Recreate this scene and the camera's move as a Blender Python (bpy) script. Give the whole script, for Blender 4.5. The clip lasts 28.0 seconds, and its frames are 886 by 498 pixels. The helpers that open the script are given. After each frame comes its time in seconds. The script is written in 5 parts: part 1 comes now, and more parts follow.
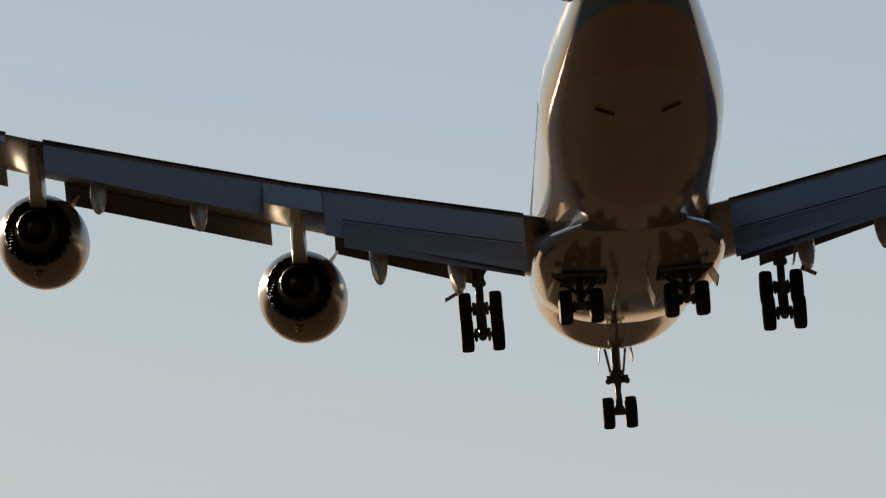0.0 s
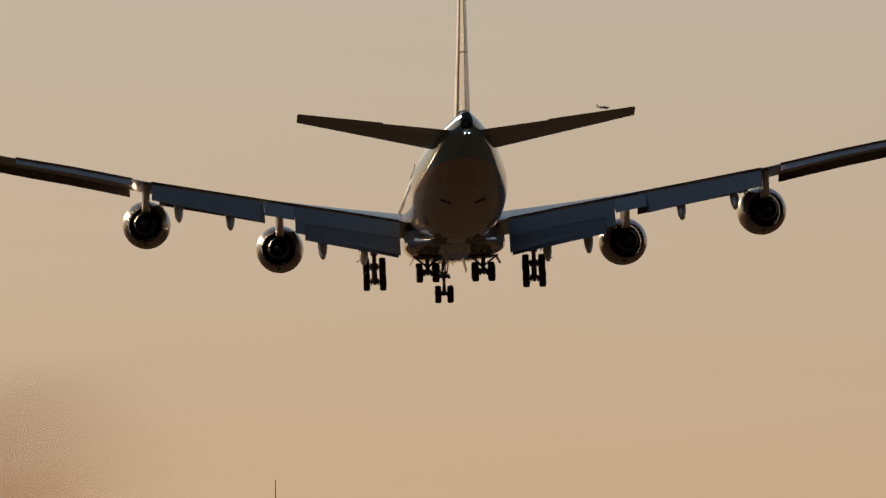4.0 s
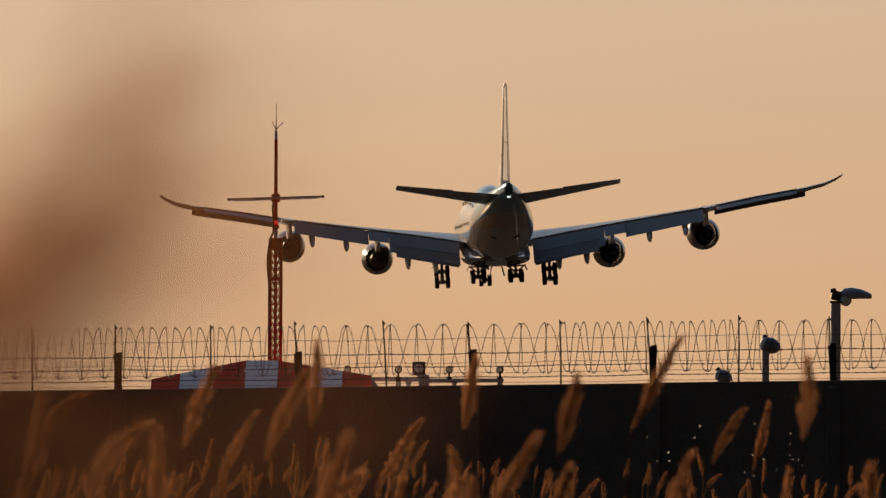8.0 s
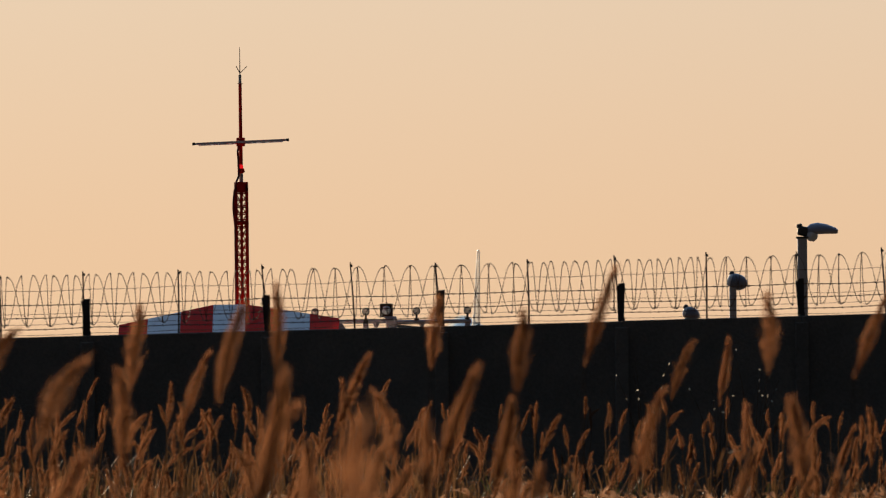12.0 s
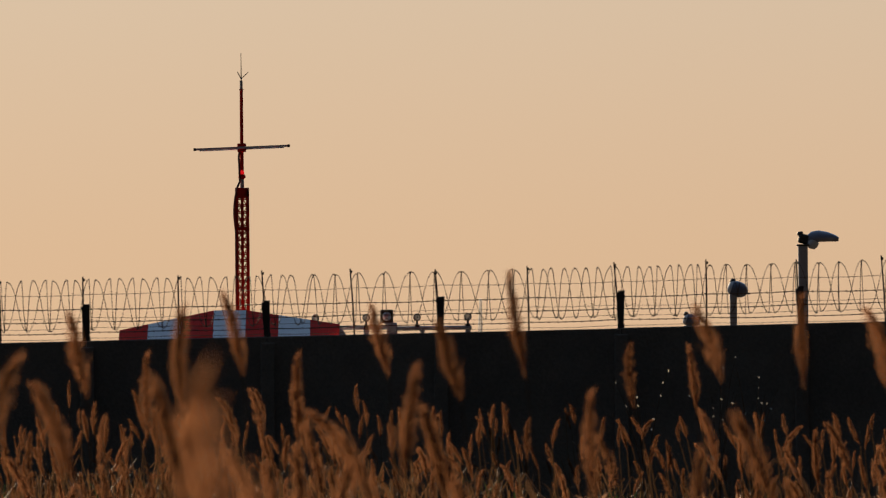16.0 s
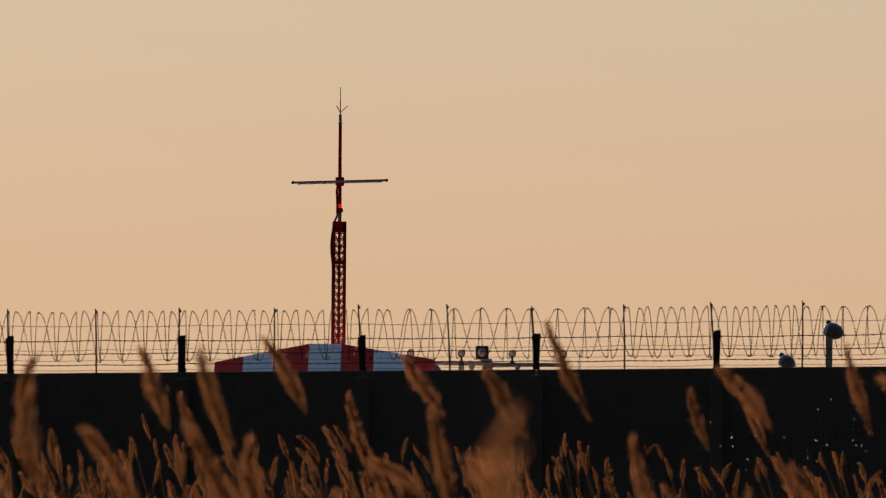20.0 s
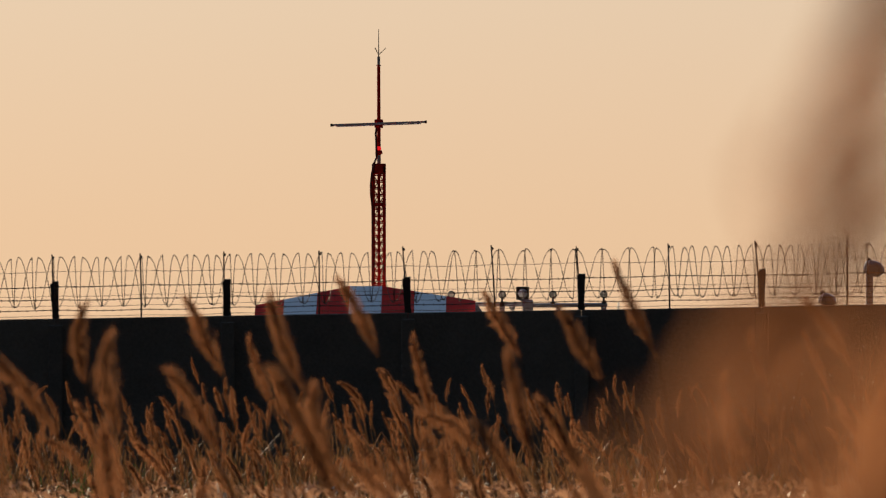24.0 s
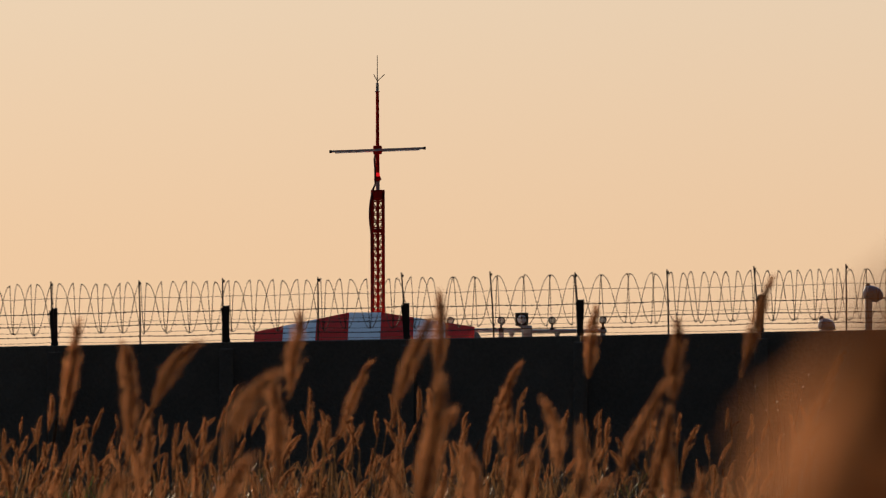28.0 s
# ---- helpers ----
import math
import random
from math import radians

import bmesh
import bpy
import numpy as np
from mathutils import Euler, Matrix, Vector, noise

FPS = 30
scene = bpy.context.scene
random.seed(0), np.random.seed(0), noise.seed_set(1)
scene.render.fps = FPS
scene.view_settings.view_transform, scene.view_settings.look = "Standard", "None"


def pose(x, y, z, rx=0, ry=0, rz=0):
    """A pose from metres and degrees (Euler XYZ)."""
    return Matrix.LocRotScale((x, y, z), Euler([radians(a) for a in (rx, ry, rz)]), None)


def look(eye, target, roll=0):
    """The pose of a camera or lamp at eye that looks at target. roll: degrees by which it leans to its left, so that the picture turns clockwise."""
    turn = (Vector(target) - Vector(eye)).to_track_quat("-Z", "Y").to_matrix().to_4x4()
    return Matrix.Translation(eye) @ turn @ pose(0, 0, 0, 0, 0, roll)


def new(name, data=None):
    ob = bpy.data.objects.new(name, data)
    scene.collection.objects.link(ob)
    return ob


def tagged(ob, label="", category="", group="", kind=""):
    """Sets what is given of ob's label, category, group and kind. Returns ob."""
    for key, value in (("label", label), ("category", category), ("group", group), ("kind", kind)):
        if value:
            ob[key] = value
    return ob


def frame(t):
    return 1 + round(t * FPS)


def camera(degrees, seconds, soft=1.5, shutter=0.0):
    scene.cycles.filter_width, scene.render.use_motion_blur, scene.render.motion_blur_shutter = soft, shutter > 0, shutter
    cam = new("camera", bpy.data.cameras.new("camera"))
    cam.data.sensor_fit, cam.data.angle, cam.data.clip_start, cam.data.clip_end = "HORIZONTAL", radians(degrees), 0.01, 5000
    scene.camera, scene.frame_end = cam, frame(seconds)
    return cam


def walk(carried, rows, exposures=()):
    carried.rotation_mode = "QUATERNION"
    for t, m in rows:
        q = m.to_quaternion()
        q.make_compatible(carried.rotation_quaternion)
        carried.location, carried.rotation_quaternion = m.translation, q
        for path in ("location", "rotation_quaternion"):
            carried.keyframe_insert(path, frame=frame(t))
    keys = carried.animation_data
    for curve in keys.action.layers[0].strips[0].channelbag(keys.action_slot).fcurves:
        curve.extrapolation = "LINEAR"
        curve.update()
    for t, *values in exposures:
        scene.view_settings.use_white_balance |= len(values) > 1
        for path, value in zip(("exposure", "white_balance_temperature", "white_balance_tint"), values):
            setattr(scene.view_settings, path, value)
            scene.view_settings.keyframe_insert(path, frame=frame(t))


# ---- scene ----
# ---- camera ----
cam = camera(4.4, 28.0, soft=1.2)
cam.data.dof.use_dof = True
cam.data.dof.focus_distance = 300.0
cam.data.dof.aperture_fstop = 14.0

# seconds, sideways shift, yaw to the left, pitch, roll
CAMERA_ROWS = (
    (0.0, -0.000, 1.043, 8.443, 0.054),
    (0.5, 0.000, 0.592, 7.439, 0.361),
    (1.0, -0.000, 0.309, 6.561, 0.337),
    (1.5, -0.000, -0.016, 5.819, 0.292),
    (2.0, -0.000, -0.302, 5.048, 0.293),
    (2.5, 0.000, -0.144, 4.340, -0.021),
    (3.0, 0.000, -0.133, 3.939, -0.267),
    (3.5, 0.000, -0.164, 3.348, 0.071),
    (4.0, 0.001, -0.196, 2.917, 0.212),
    (4.5, 0.001, -0.224, 2.595, 0.331),
    (5.0, -0.000, -0.242, 2.330, 0.447),
    (5.5, -0.002, -0.245, 2.071, 0.336),
    (6.0, -0.006, -0.226, 1.768, -0.554),
    (6.5, -0.011, -0.249, 1.633, -1.191),
    (7.0, -0.018, -0.303, 1.426, -0.927),
    (7.5, -0.021, -0.286, 1.298, -0.541),
    (8.0, -0.023, -0.195, 1.053, -0.191),
    (8.5, -0.019, -0.155, 1.015, 0.044),
    (9.0, -0.017, -0.130, 0.956, 0.355),
    (9.5, -0.021, -0.179, 0.855, 0.573),
    (10.0, -0.029, -0.168, 0.705, 0.556),
    (10.5, -0.033, -0.188, 0.686, 0.518),
    (11.0, -0.042, -0.275, 0.704, 0.531),
    (11.5, -0.044, -0.332, 0.683, 0.709),
    (12.0, -0.043, -0.366, 0.760, 0.681),
    (12.5, -0.044, -0.358, 0.793, 0.802),
    (13.0, -0.042, -0.358, 0.822, 0.527),
    (13.5, -0.040, -0.363, 0.848, 0.445),
    (14.0, -0.038, -0.369, 0.871, 0.760),
    (14.5, -0.035, -0.372, 0.893, 1.347),
    (15.0, -0.033, -0.369, 0.913, 1.523),
    (15.5, -0.029, -0.450, 0.943, 1.215),
    (16.0, -0.021, -0.359, 0.792, 0.486),
    (16.5, -0.008, -0.094, 0.762, -0.006),
    (17.0, 0.000, -0.000, 0.742, -0.202),
    (17.5, -0.003, -0.085, 0.751, -0.243),
    (18.0, -0.011, -0.126, 0.771, -0.459),
    (18.5, -0.019, -0.007, 0.733, -0.510),
    (19.0, -0.025, 0.025, 0.749, -0.458),
    (19.5, -0.030, 0.029, 0.828, -0.367),
    (20.0, -0.035, 0.119, 0.972, -0.448),
    (20.5, -0.043, 0.202, 1.082, -0.655),
    (21.0, -0.056, 0.201, 1.136, -0.781),
    (21.5, -0.080, 0.206, 0.690, -0.861),
    (22.0, -0.111, 0.037, 0.430, -0.527),
    (22.5, -0.144, -0.172, 0.328, -0.260),
    (23.0, -0.168, -0.288, 0.355, -0.151),
    (23.5, -0.178, -0.178, 0.481, -0.104),
    (24.0, -0.164, 0.293, 0.680, 0.090),
    (24.5, -0.154, 0.372, 0.655, 0.060),
    (25.0, -0.156, 0.567, 0.680, 0.005),
    (25.5, -0.160, 0.707, 0.756, 0.018),
    (26.0, -0.158, 0.484, 0.761, -0.148),
    (26.5, -0.154, 0.423, 0.737, -0.211),
    (27.0, -0.153, 0.421, 0.739, -0.078),
    (27.5, -0.154, 0.383, 0.747, 0.125),
    (28.0, -0.157, 0.289, 0.810, 0.201),
)


def held(x, yaw, pitch, roll):
    return pose(x, 0, 1.65, 0, 0, yaw) @ pose(0, 0, 0, pitch) @ pose(0, 0, 0, 0, roll) @ pose(0, 0, 0, 90)


EXPOSURES = ((0.0, 0.14, 6150, 6), (0.7, -0.02, 6200, 7), (2.0, 0.1, 6120, 6), (3.5, -0.05, 6330, 7), (5.5, -0.13, 6720, 10), (7.0, -0.16, 6900, 13), (8.0, 0.11, 6680, 11), (9.0, 0.24, 6450, 10), (10.5, 0.47, 5940, 5), (12.5, 0.49, 5840, 5), (15.0, 0.4, 5880, 5), (16.0, 0.26, 5880, 5), (17.0, 0.23, 5880, 5), (19.0, 0.16, 5900, 6), (20.0, 0.2, 5920, 6), (21.0, 0.23, 5930, 6), (23.5, 0.42, 5880, 5), (25.0, 0.51, 5830, 4), (28.0, 0.51, 5830, 4))
walk(cam, [(t, held(x, a, b, c)) for t, x, a, b, c in CAMERA_ROWS], EXPOSURES)

# ---- sky and sun ----
SUN_LEFT, SUN_UP = 22.0, 12.0
world = bpy.data.worlds.new("evening_sky")
scene.world = world
world.use_nodes = True
wn, wl = world.node_tree.nodes, world.node_tree.links
wn.clear()
w_out = wn.new("ShaderNodeOutputWorld")
w_bg = wn.new("ShaderNodeBackground")
w_bg.inputs["Strength"].default_value = 0.003
w_sky = wn.new("ShaderNodeTexSky")
w_sky.sky_type = "NISHITA"
w_sky.sun_disc = False
w_sky.sun_elevation = radians(SUN_UP)
w_sky.sun_rotation = radians(-SUN_LEFT)
w_sky.air_density, w_sky.dust_density, w_sky.ozone_density = 1.0, 3.0, 1.0
wl.new(w_sky.outputs["Color"], w_bg.inputs["Color"])
# evening haze: it lies over the horizon, thins out upwards and is brightest round the sun
w_geo = wn.new("ShaderNodeTexCoord")
w_sep = wn.new("ShaderNodeSeparateXYZ")
wl.new(w_geo.outputs["Generated"], w_sep.inputs[0])
w_map = wn.new("ShaderNodeMapRange")
w_map.inputs["From Min"].default_value, w_map.inputs["From Max"].default_value = -0.02, 0.60
wl.new(w_sep.outputs["Z"], w_map.inputs["Value"])
w_ramp = wn.new("ShaderNodeValToRGB")
HAZE = ((0.03, (0.66, 0.39, 0.215)), (0.055, (0.64, 0.40, 0.234)), (0.10, (0.59, 0.43, 0.298)), (0.178, (0.51, 0.465, 0.405)), (0.234, (0.455, 0.485, 0.49)), (0.304, (0.37, 0.43, 0.505)), (0.55, (0.21, 0.27, 0.36)), (1.0, (0.16, 0.22, 0.32)))
while len(w_ramp.color_ramp.elements) < len(HAZE):
    w_ramp.color_ramp.elements.new(0.5)
for el, (at, col) in zip(w_ramp.color_ramp.elements, HAZE):
    el.position, el.color = at, (*col, 1)
wl.new(w_map.outputs["Result"], w_ramp.inputs["Fac"])
w_dot = wn.new("ShaderNodeVectorMath")
w_dot.operation = "DOT_PRODUCT"
w_dot.inputs[1].default_value = (-math.sin(radians(SUN_LEFT)), math.cos(radians(SUN_LEFT)), 0.5)
wl.new(w_geo.outputs["Generated"], w_dot.inputs[0])
w_side = wn.new("ShaderNodeMapRange")
w_side.interpolation_type = "SMOOTHSTEP"
w_side.inputs["From Min"].default_value, w_side.inputs["From Max"].default_value = -0.05, 1.0
w_side.inputs["To Min"].default_value, w_side.inputs["To Max"].default_value = 0.05, 0.935
wl.new(w_dot.outputs["Value"], w_side.inputs["Value"])
w_haze = wn.new("ShaderNodeBackground")
wl.new(w_side.outputs["Result"], w_haze.inputs["Strength"])
wl.new(w_ramp.outputs["Color"], w_haze.inputs["Color"])
w_add = wn.new("ShaderNodeAddShader")
wl.new(w_bg.outputs[0], w_add.inputs[0])
wl.new(w_haze.outputs[0], w_add.inputs[1])
wl.new(w_add.outputs[0], w_out.inputs["Surface"])

sun_data = bpy.data.lights.new("sun", "SUN")
sun_data.energy, sun_data.angle, sun_data.color = 5.0, radians(0.6), (1.0, 0.70, 0.42)
sun = new("sun", sun_data)
sa, se = radians(SUN_LEFT), radians(SUN_UP)
sun.matrix_world = look((-math.sin(sa) * math.cos(se) * 100, math.cos(sa) * math.cos(se) * 100, math.sin(se) * 100), (0, 0, 0))


# ---- materials ----
def material(name, color, rough=0.7, metal=0.0, scale=3.0, vary=0.25, bump=0.15, grain=40.0, translucent=0.0, spec=0.5, random_tint=0.0, coat=0.0, spread=0.12):
    """A painted or natural surface with stains at one scale and grain at a finer one."""
    m = bpy.data.materials.new(name)
    m.use_nodes = True
    nt = m.node_tree
    nodes, links = nt.nodes, nt.links
    bsdf = nodes["Principled BSDF"]
    out = nodes["Material Output"]
    co = nodes.new("ShaderNodeTexCoord")
    big = nodes.new("ShaderNodeTexNoise")
    big.inputs["Scale"].default_value, big.inputs["Detail"].default_value = scale, 6
    fine = nodes.new("ShaderNodeTexNoise")
    fine.inputs["Scale"].default_value, fine.inputs["Detail"].default_value = grain, 4
    links.new(co.outputs["Object"], big.inputs["Vector"])
    links.new(co.outputs["Object"], fine.inputs["Vector"])
    ramp = nodes.new("ShaderNodeValToRGB")
    dark = tuple(c * (1 - vary) for c in color)
    light = tuple(min(1, c * (1 + vary)) for c in color)
    ramp.color_ramp.elements[0].position, ramp.color_ramp.elements[0].color = 0.3, (*dark, 1)
    ramp.color_ramp.elements[1].position, ramp.color_ramp.elements[1].color = 0.7, (*light, 1)
    mixf = nodes.new("ShaderNodeMath")
    mixf.operation = "MULTIPLY_ADD"
    mixf.inputs[1].default_value = 0.35
    links.new(fine.outputs["Fac"], mixf.inputs[0])
    sub = nodes.new("ShaderNodeMath")
    sub.operation = "MULTIPLY_ADD"
    sub.inputs[1].default_value, sub.inputs[2].default_value = 0.65, 0.0
    links.new(big.outputs["Fac"], sub.inputs[0])
    links.new(sub.outputs[0], mixf.inputs[2])
    links.new(mixf.outputs[0], ramp.inputs["Fac"])
    col = ramp.outputs["Color"]
    if random_tint:
        info = nodes.new("ShaderNodeObjectInfo")
        hsv = nodes.new("ShaderNodeHueSaturation")
        mr = nodes.new("ShaderNodeMapRange")
        mr.inputs["To Min"].default_value, mr.inputs["To Max"].default_value = 1 - random_tint, 1 + random_tint
        links.new(info.outputs["Random"], mr.inputs["Value"])
        links.new(mr.outputs["Result"], hsv.inputs["Value"])
        links.new(col, hsv.inputs["Color"])
        col = hsv.outputs["Color"]
    links.new(col, bsdf.inputs["Base Color"])
    rr = nodes.new("ShaderNodeMapRange")
    rr.inputs["To Min"].default_value, rr.inputs["To Max"].default_value = max(0.02, rough - spread), min(1, rough + spread)
    links.new(big.outputs["Fac"], rr.inputs["Value"])
    links.new(rr.outputs["Result"], bsdf.inputs["Roughness"])
    bsdf.inputs["Metallic"].default_value = metal
    bsdf.inputs["Specular IOR Level"].default_value = spec
    if coat:
        bsdf.inputs["Coat Weight"].default_value = coat
        bsdf.inputs["Coat Roughness"].default_value = 0.08
    if bump:
        bp = nodes.new("ShaderNodeBump")
        bp.inputs["Strength"].default_value, bp.inputs["Distance"].default_value = bump, 0.02
        links.new(fine.outputs["Fac"], bp.inputs["Height"])
        links.new(bp.outputs["Normal"], bsdf.inputs["Normal"])
    if translucent:
        tr = nodes.new("ShaderNodeBsdfTranslucent")
        links.new(col, tr.inputs["Color"])
        mx = nodes.new("ShaderNodeMixShader")
        mx.inputs[0].default_value = translucent
        links.new(bsdf.outputs[0], mx.inputs[1])
        links.new(tr.outputs[0], mx.inputs[2])
        links.new(mx.outputs[0], out.inputs["Surface"])
    return m


def glow(name, color, strength):
    m = bpy.data.materials.new(name)
    m.use_nodes = True
    b = m.node_tree.nodes["Principled BSDF"]
    b.inputs["Base Color"].default_value = (*color, 1)
    b.inputs["Emission Color"].default_value = (*color, 1)
    b.inputs["Emission Strength"].default_value = strength
    return m


def livery():
    """Powder blue paint above, silver grey below, and a tan band between that widens towards the tail."""
    m = material("livery_paint", (0.37, 0.32, 0.285), rough=0.085, spread=0.04, scale=0.5, vary=0.08, bump=0.0, grain=6, spec=0.4)
    nt = m.node_tree
    nodes, links = nt.nodes, nt.links
    bsdf = nodes["Principled BSDF"]
    white = bsdf.inputs["Base Color"].links[0].from_socket
    co = nodes.new("ShaderNodeTexCoord")
    sep = nodes.new("ShaderNodeSeparateXYZ")
    links.new(co.outputs["Object"], sep.inputs[0])

    def math_node(operation, left, right):
        n = nodes.new("ShaderNodeMath")
        n.operation = operation
        for k, v in enumerate((left, right)):
            if isinstance(v, (int, float)):
                n.inputs[k].default_value = v
            else:
                links.new(v, n.inputs[k])
        return n.outputs[0]

    def paint_over(below, mask, color):
        mx = nodes.new("ShaderNodeMix")
        mx.data_type = "RGBA"
        links.new(mask, mx.inputs["Factor"])
        links.new(below, mx.inputs["A"])
        mx.inputs["B"].default_value = color
        return mx.outputs["Result"]

    aft = math_node("MAXIMUM", math_node("SUBTRACT", -12.5, sep.outputs["Y"]), 0.0)
    blue_from = math_node("ADD", math_node("MULTIPLY", aft, 0.072), -0.05)
    banded = paint_over(white, math_node("GREATER_THAN", sep.outputs["Z"], -0.15), (0.36, 0.265, 0.195, 1))
    painted = paint_over(banded, math_node("GREATER_THAN", sep.outputs["Z"], blue_from), (0.13, 0.25, 0.33, 1))
    links.new(painted, bsdf.inputs["Base Color"])
    return m


M_CONCRETE = material("weathered_concrete", (0.235, 0.198, 0.165), rough=0.9, scale=0.8, vary=0.4, bump=0.5, grain=25, random_tint=0.12)
M_POST = material("dark_painted_steel", (0.05, 0.045, 0.04), rough=0.6, scale=6, vary=0.4, bump=0.2)
M_WIRE = material("rusty_wire", (0.12, 0.075, 0.05), rough=0.75, metal=0.1, scale=5, vary=0.4, bump=0.0)
M_GALV = material("galvanised_steel", (0.44, 0.44, 0.47), rough=0.5, metal=0.2, scale=4, vary=0.2, bump=0.1)
M_RED = material("red_paint", (0.66, 0.02, 0.012), spec=0.05, rough=0.75, scale=1.5, vary=0.25, bump=0.1)
M_WHITE = material("white_paint", (0.80, 0.80, 0.82), spec=0.25, rough=0.65, scale=1.5, vary=0.1, bump=0.1)
M_MAST = material("mast_red_paint", (0.36, 0.022, 0.013), spec=0.1, rough=0.6, scale=2, vary=0.2, bump=0.1)
# pale blue base colour imitates the sky reflected in the lamp glass
M_LAMP_GLASS = material("lamp_lens", (0.70, 0.76, 0.84), rough=0.3, scale=5, vary=0.1, bump=0.0, coat=0.5)
M_FROSTED = material("frosted_lens", (0.62, 0.60, 0.60), rough=0.5, scale=9, vary=0.15, bump=0.0, translucent=0.45)
M_FIELD = material("dry_mown_grass", (0.11, 0.078, 0.048), spec=0.0, rough=0.95, scale=0.02, vary=0.35, bump=0.4, grain=2)
M_ALU = material("weathered_aluminium", (0.62, 0.62, 0.68), rough=0.5, scale=4, vary=0.15, bump=0.1)
M_CABLE = material("dark_red_sheath", (0.16, 0.02, 0.014), rough=0.6, scale=4, vary=0.3, bump=0.1)
M_BEACON = glow("beacon_red", (1.0, 0.012, 0.015), 0.5)
M_TAILLIGHT = glow("position_light", (1.0, 0.95, 0.85), 6.0)
M_GROUND = material("dry_soil", (0.034, 0.027, 0.017), spec=0.0, rough=0.95, scale=0.35, vary=0.4, bump=0.6, grain=8)
M_ASPHALT = material("runway_asphalt", (0.06, 0.06, 0.06), spec=0.0, rough=0.85, scale=0.1, vary=0.2, bump=0.3, grain=10)
M_PLUME = material("reed_plume", (0.27, 0.122, 0.055), rough=0.85, scale=3, vary=0.2, bump=0.0, grain=60, translucent=0.7, spec=0.1, random_tint=0.25)
M_STEM = material("reed_stem", (0.11, 0.062, 0.028), rough=0.6, scale=6, vary=0.3, bump=0.0, translucent=0.2, spec=0.3, random_tint=0.25)
M_LEAF = material("reed_leaf", (0.15, 0.08, 0.035), rough=0.6, scale=6, vary=0.35, bump=0.0, translucent=0.45, spec=0.3, random_tint=0.3)
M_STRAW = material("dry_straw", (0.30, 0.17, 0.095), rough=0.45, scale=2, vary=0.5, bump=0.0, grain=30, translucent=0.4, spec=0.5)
M_FLUFF = material("pale_curled_leaf", (0.35, 0.20, 0.118), rough=0.5, scale=2.5, vary=0.5, bump=0.0, grain=40, translucent=0.5, spec=0.5)
# sun highlights on the straw, put into a far paler base colour
M_STRAW_GLINT = material("straw_glint", (0.84, 0.70, 0.58), rough=0.3, scale=2, vary=0.35, bump=0.0, grain=30, translucent=0.35, spec=0.8)
M_GREEN = material("green_grass", (0.05, 0.09, 0.025), rough=0.6, scale=2, vary=0.4, bump=0.0, translucent=0.35, spec=0.3)
M_LIVERY = livery()


def fin_paint():
    """White paint with one plain roundel, placed by the fin's own coordinates."""
    m = material("fin_paint", (0.76, 0.75, 0.73), rough=0.3, scale=0.5, vary=0.07, bump=0.0, grain=6, coat=0.3)
    nodes, links = m.node_tree.nodes, m.node_tree.links
    bsdf = nodes["Principled BSDF"]
    white = bsdf.inputs["Base Color"].links[0].from_socket
    co = nodes.new("ShaderNodeTexCoord")
    mask = nodes.new("ShaderNodeVectorMath")
    mask.operation = "MULTIPLY"
    mask.inputs[1].default_value = (0, 1, 1)
    dist = nodes.new("ShaderNodeVectorMath")
    dist.operation = "DISTANCE"
    dist.inputs[1].default_value = (0, 37.5 - 69.6, 7.57)
    links.new(co.outputs["Object"], mask.inputs[0])
    links.new(mask.outputs[0], dist.inputs[0])
    less = nodes.new("ShaderNodeMath")
    less.operation = "LESS_THAN"
    less.inputs[1].default_value = 1.9
    links.new(dist.outputs["Value"], less.inputs[0])
    mx = nodes.new("ShaderNodeMix")
    mx.data_type = "RGBA"
    links.new(less.outputs[0], mx.inputs["Factor"])
    links.new(white, mx.inputs["A"])
    mx.inputs["B"].default_value = (0.58, 0.46, 0.43, 1)
    links.new(mx.outputs["Result"], bsdf.inputs["Base Color"])
    return m


M_FIN = fin_paint()
M_WING = material("wing_grey_paint", (0.19, 0.195, 0.21), rough=0.24, scale=0.4, vary=0.12, bump=0.0, grain=5)
M_COWL = material("cowl_paint", (0.25, 0.195, 0.165), rough=0.2, spread=0.06, scale=0.7, vary=0.12, bump=0.0, grain=6, spec=0.35)
M_FLAP = material("flap_grey_paint", (0.195, 0.207, 0.24), rough=0.45, scale=0.6, vary=0.14, bump=0.0, grain=5)
M_AIRWHITE = material("aircraft_white_paint", (0.74, 0.73, 0.71), rough=0.24, scale=0.5, vary=0.08, bump=0.0, grain=6, spec=0.4)
M_KRUEGER = material("bare_primer", (0.11, 0.09, 0.078), rough=0.6, scale=1.5, vary=0.3, bump=0.0)
M_GLOBE = material("blue_grey_enamel", (0.17, 0.20, 0.28), rough=0.3, scale=4, vary=0.2, bump=0.0, coat=0.2)
M_HOOD = material("hood_enamel", (0.30, 0.33, 0.46), rough=0.3, scale=3, vary=0.15, bump=0.0, coat=0.2)
M_FAIRING = material("fairing_grey_paint", (0.33, 0.30, 0.28), rough=0.08, spread=0.03, scale=0.4, vary=0.12, bump=0.0, grain=5)
M_DARKMETAL = material("sooty_metal", (0.025, 0.023, 0.022), rough=0.55, metal=0.5, scale=3, vary=0.3, bump=0.0)
M_BAY = material("bay_dark", (0.025, 0.025, 0.025), rough=0.8, scale=3, vary=0.3, bump=0.1)
M_GEAR = material("gear_steel", (0.16, 0.16, 0.165), rough=0.45, metal=0.3, scale=5, vary=0.2, bump=0.0)
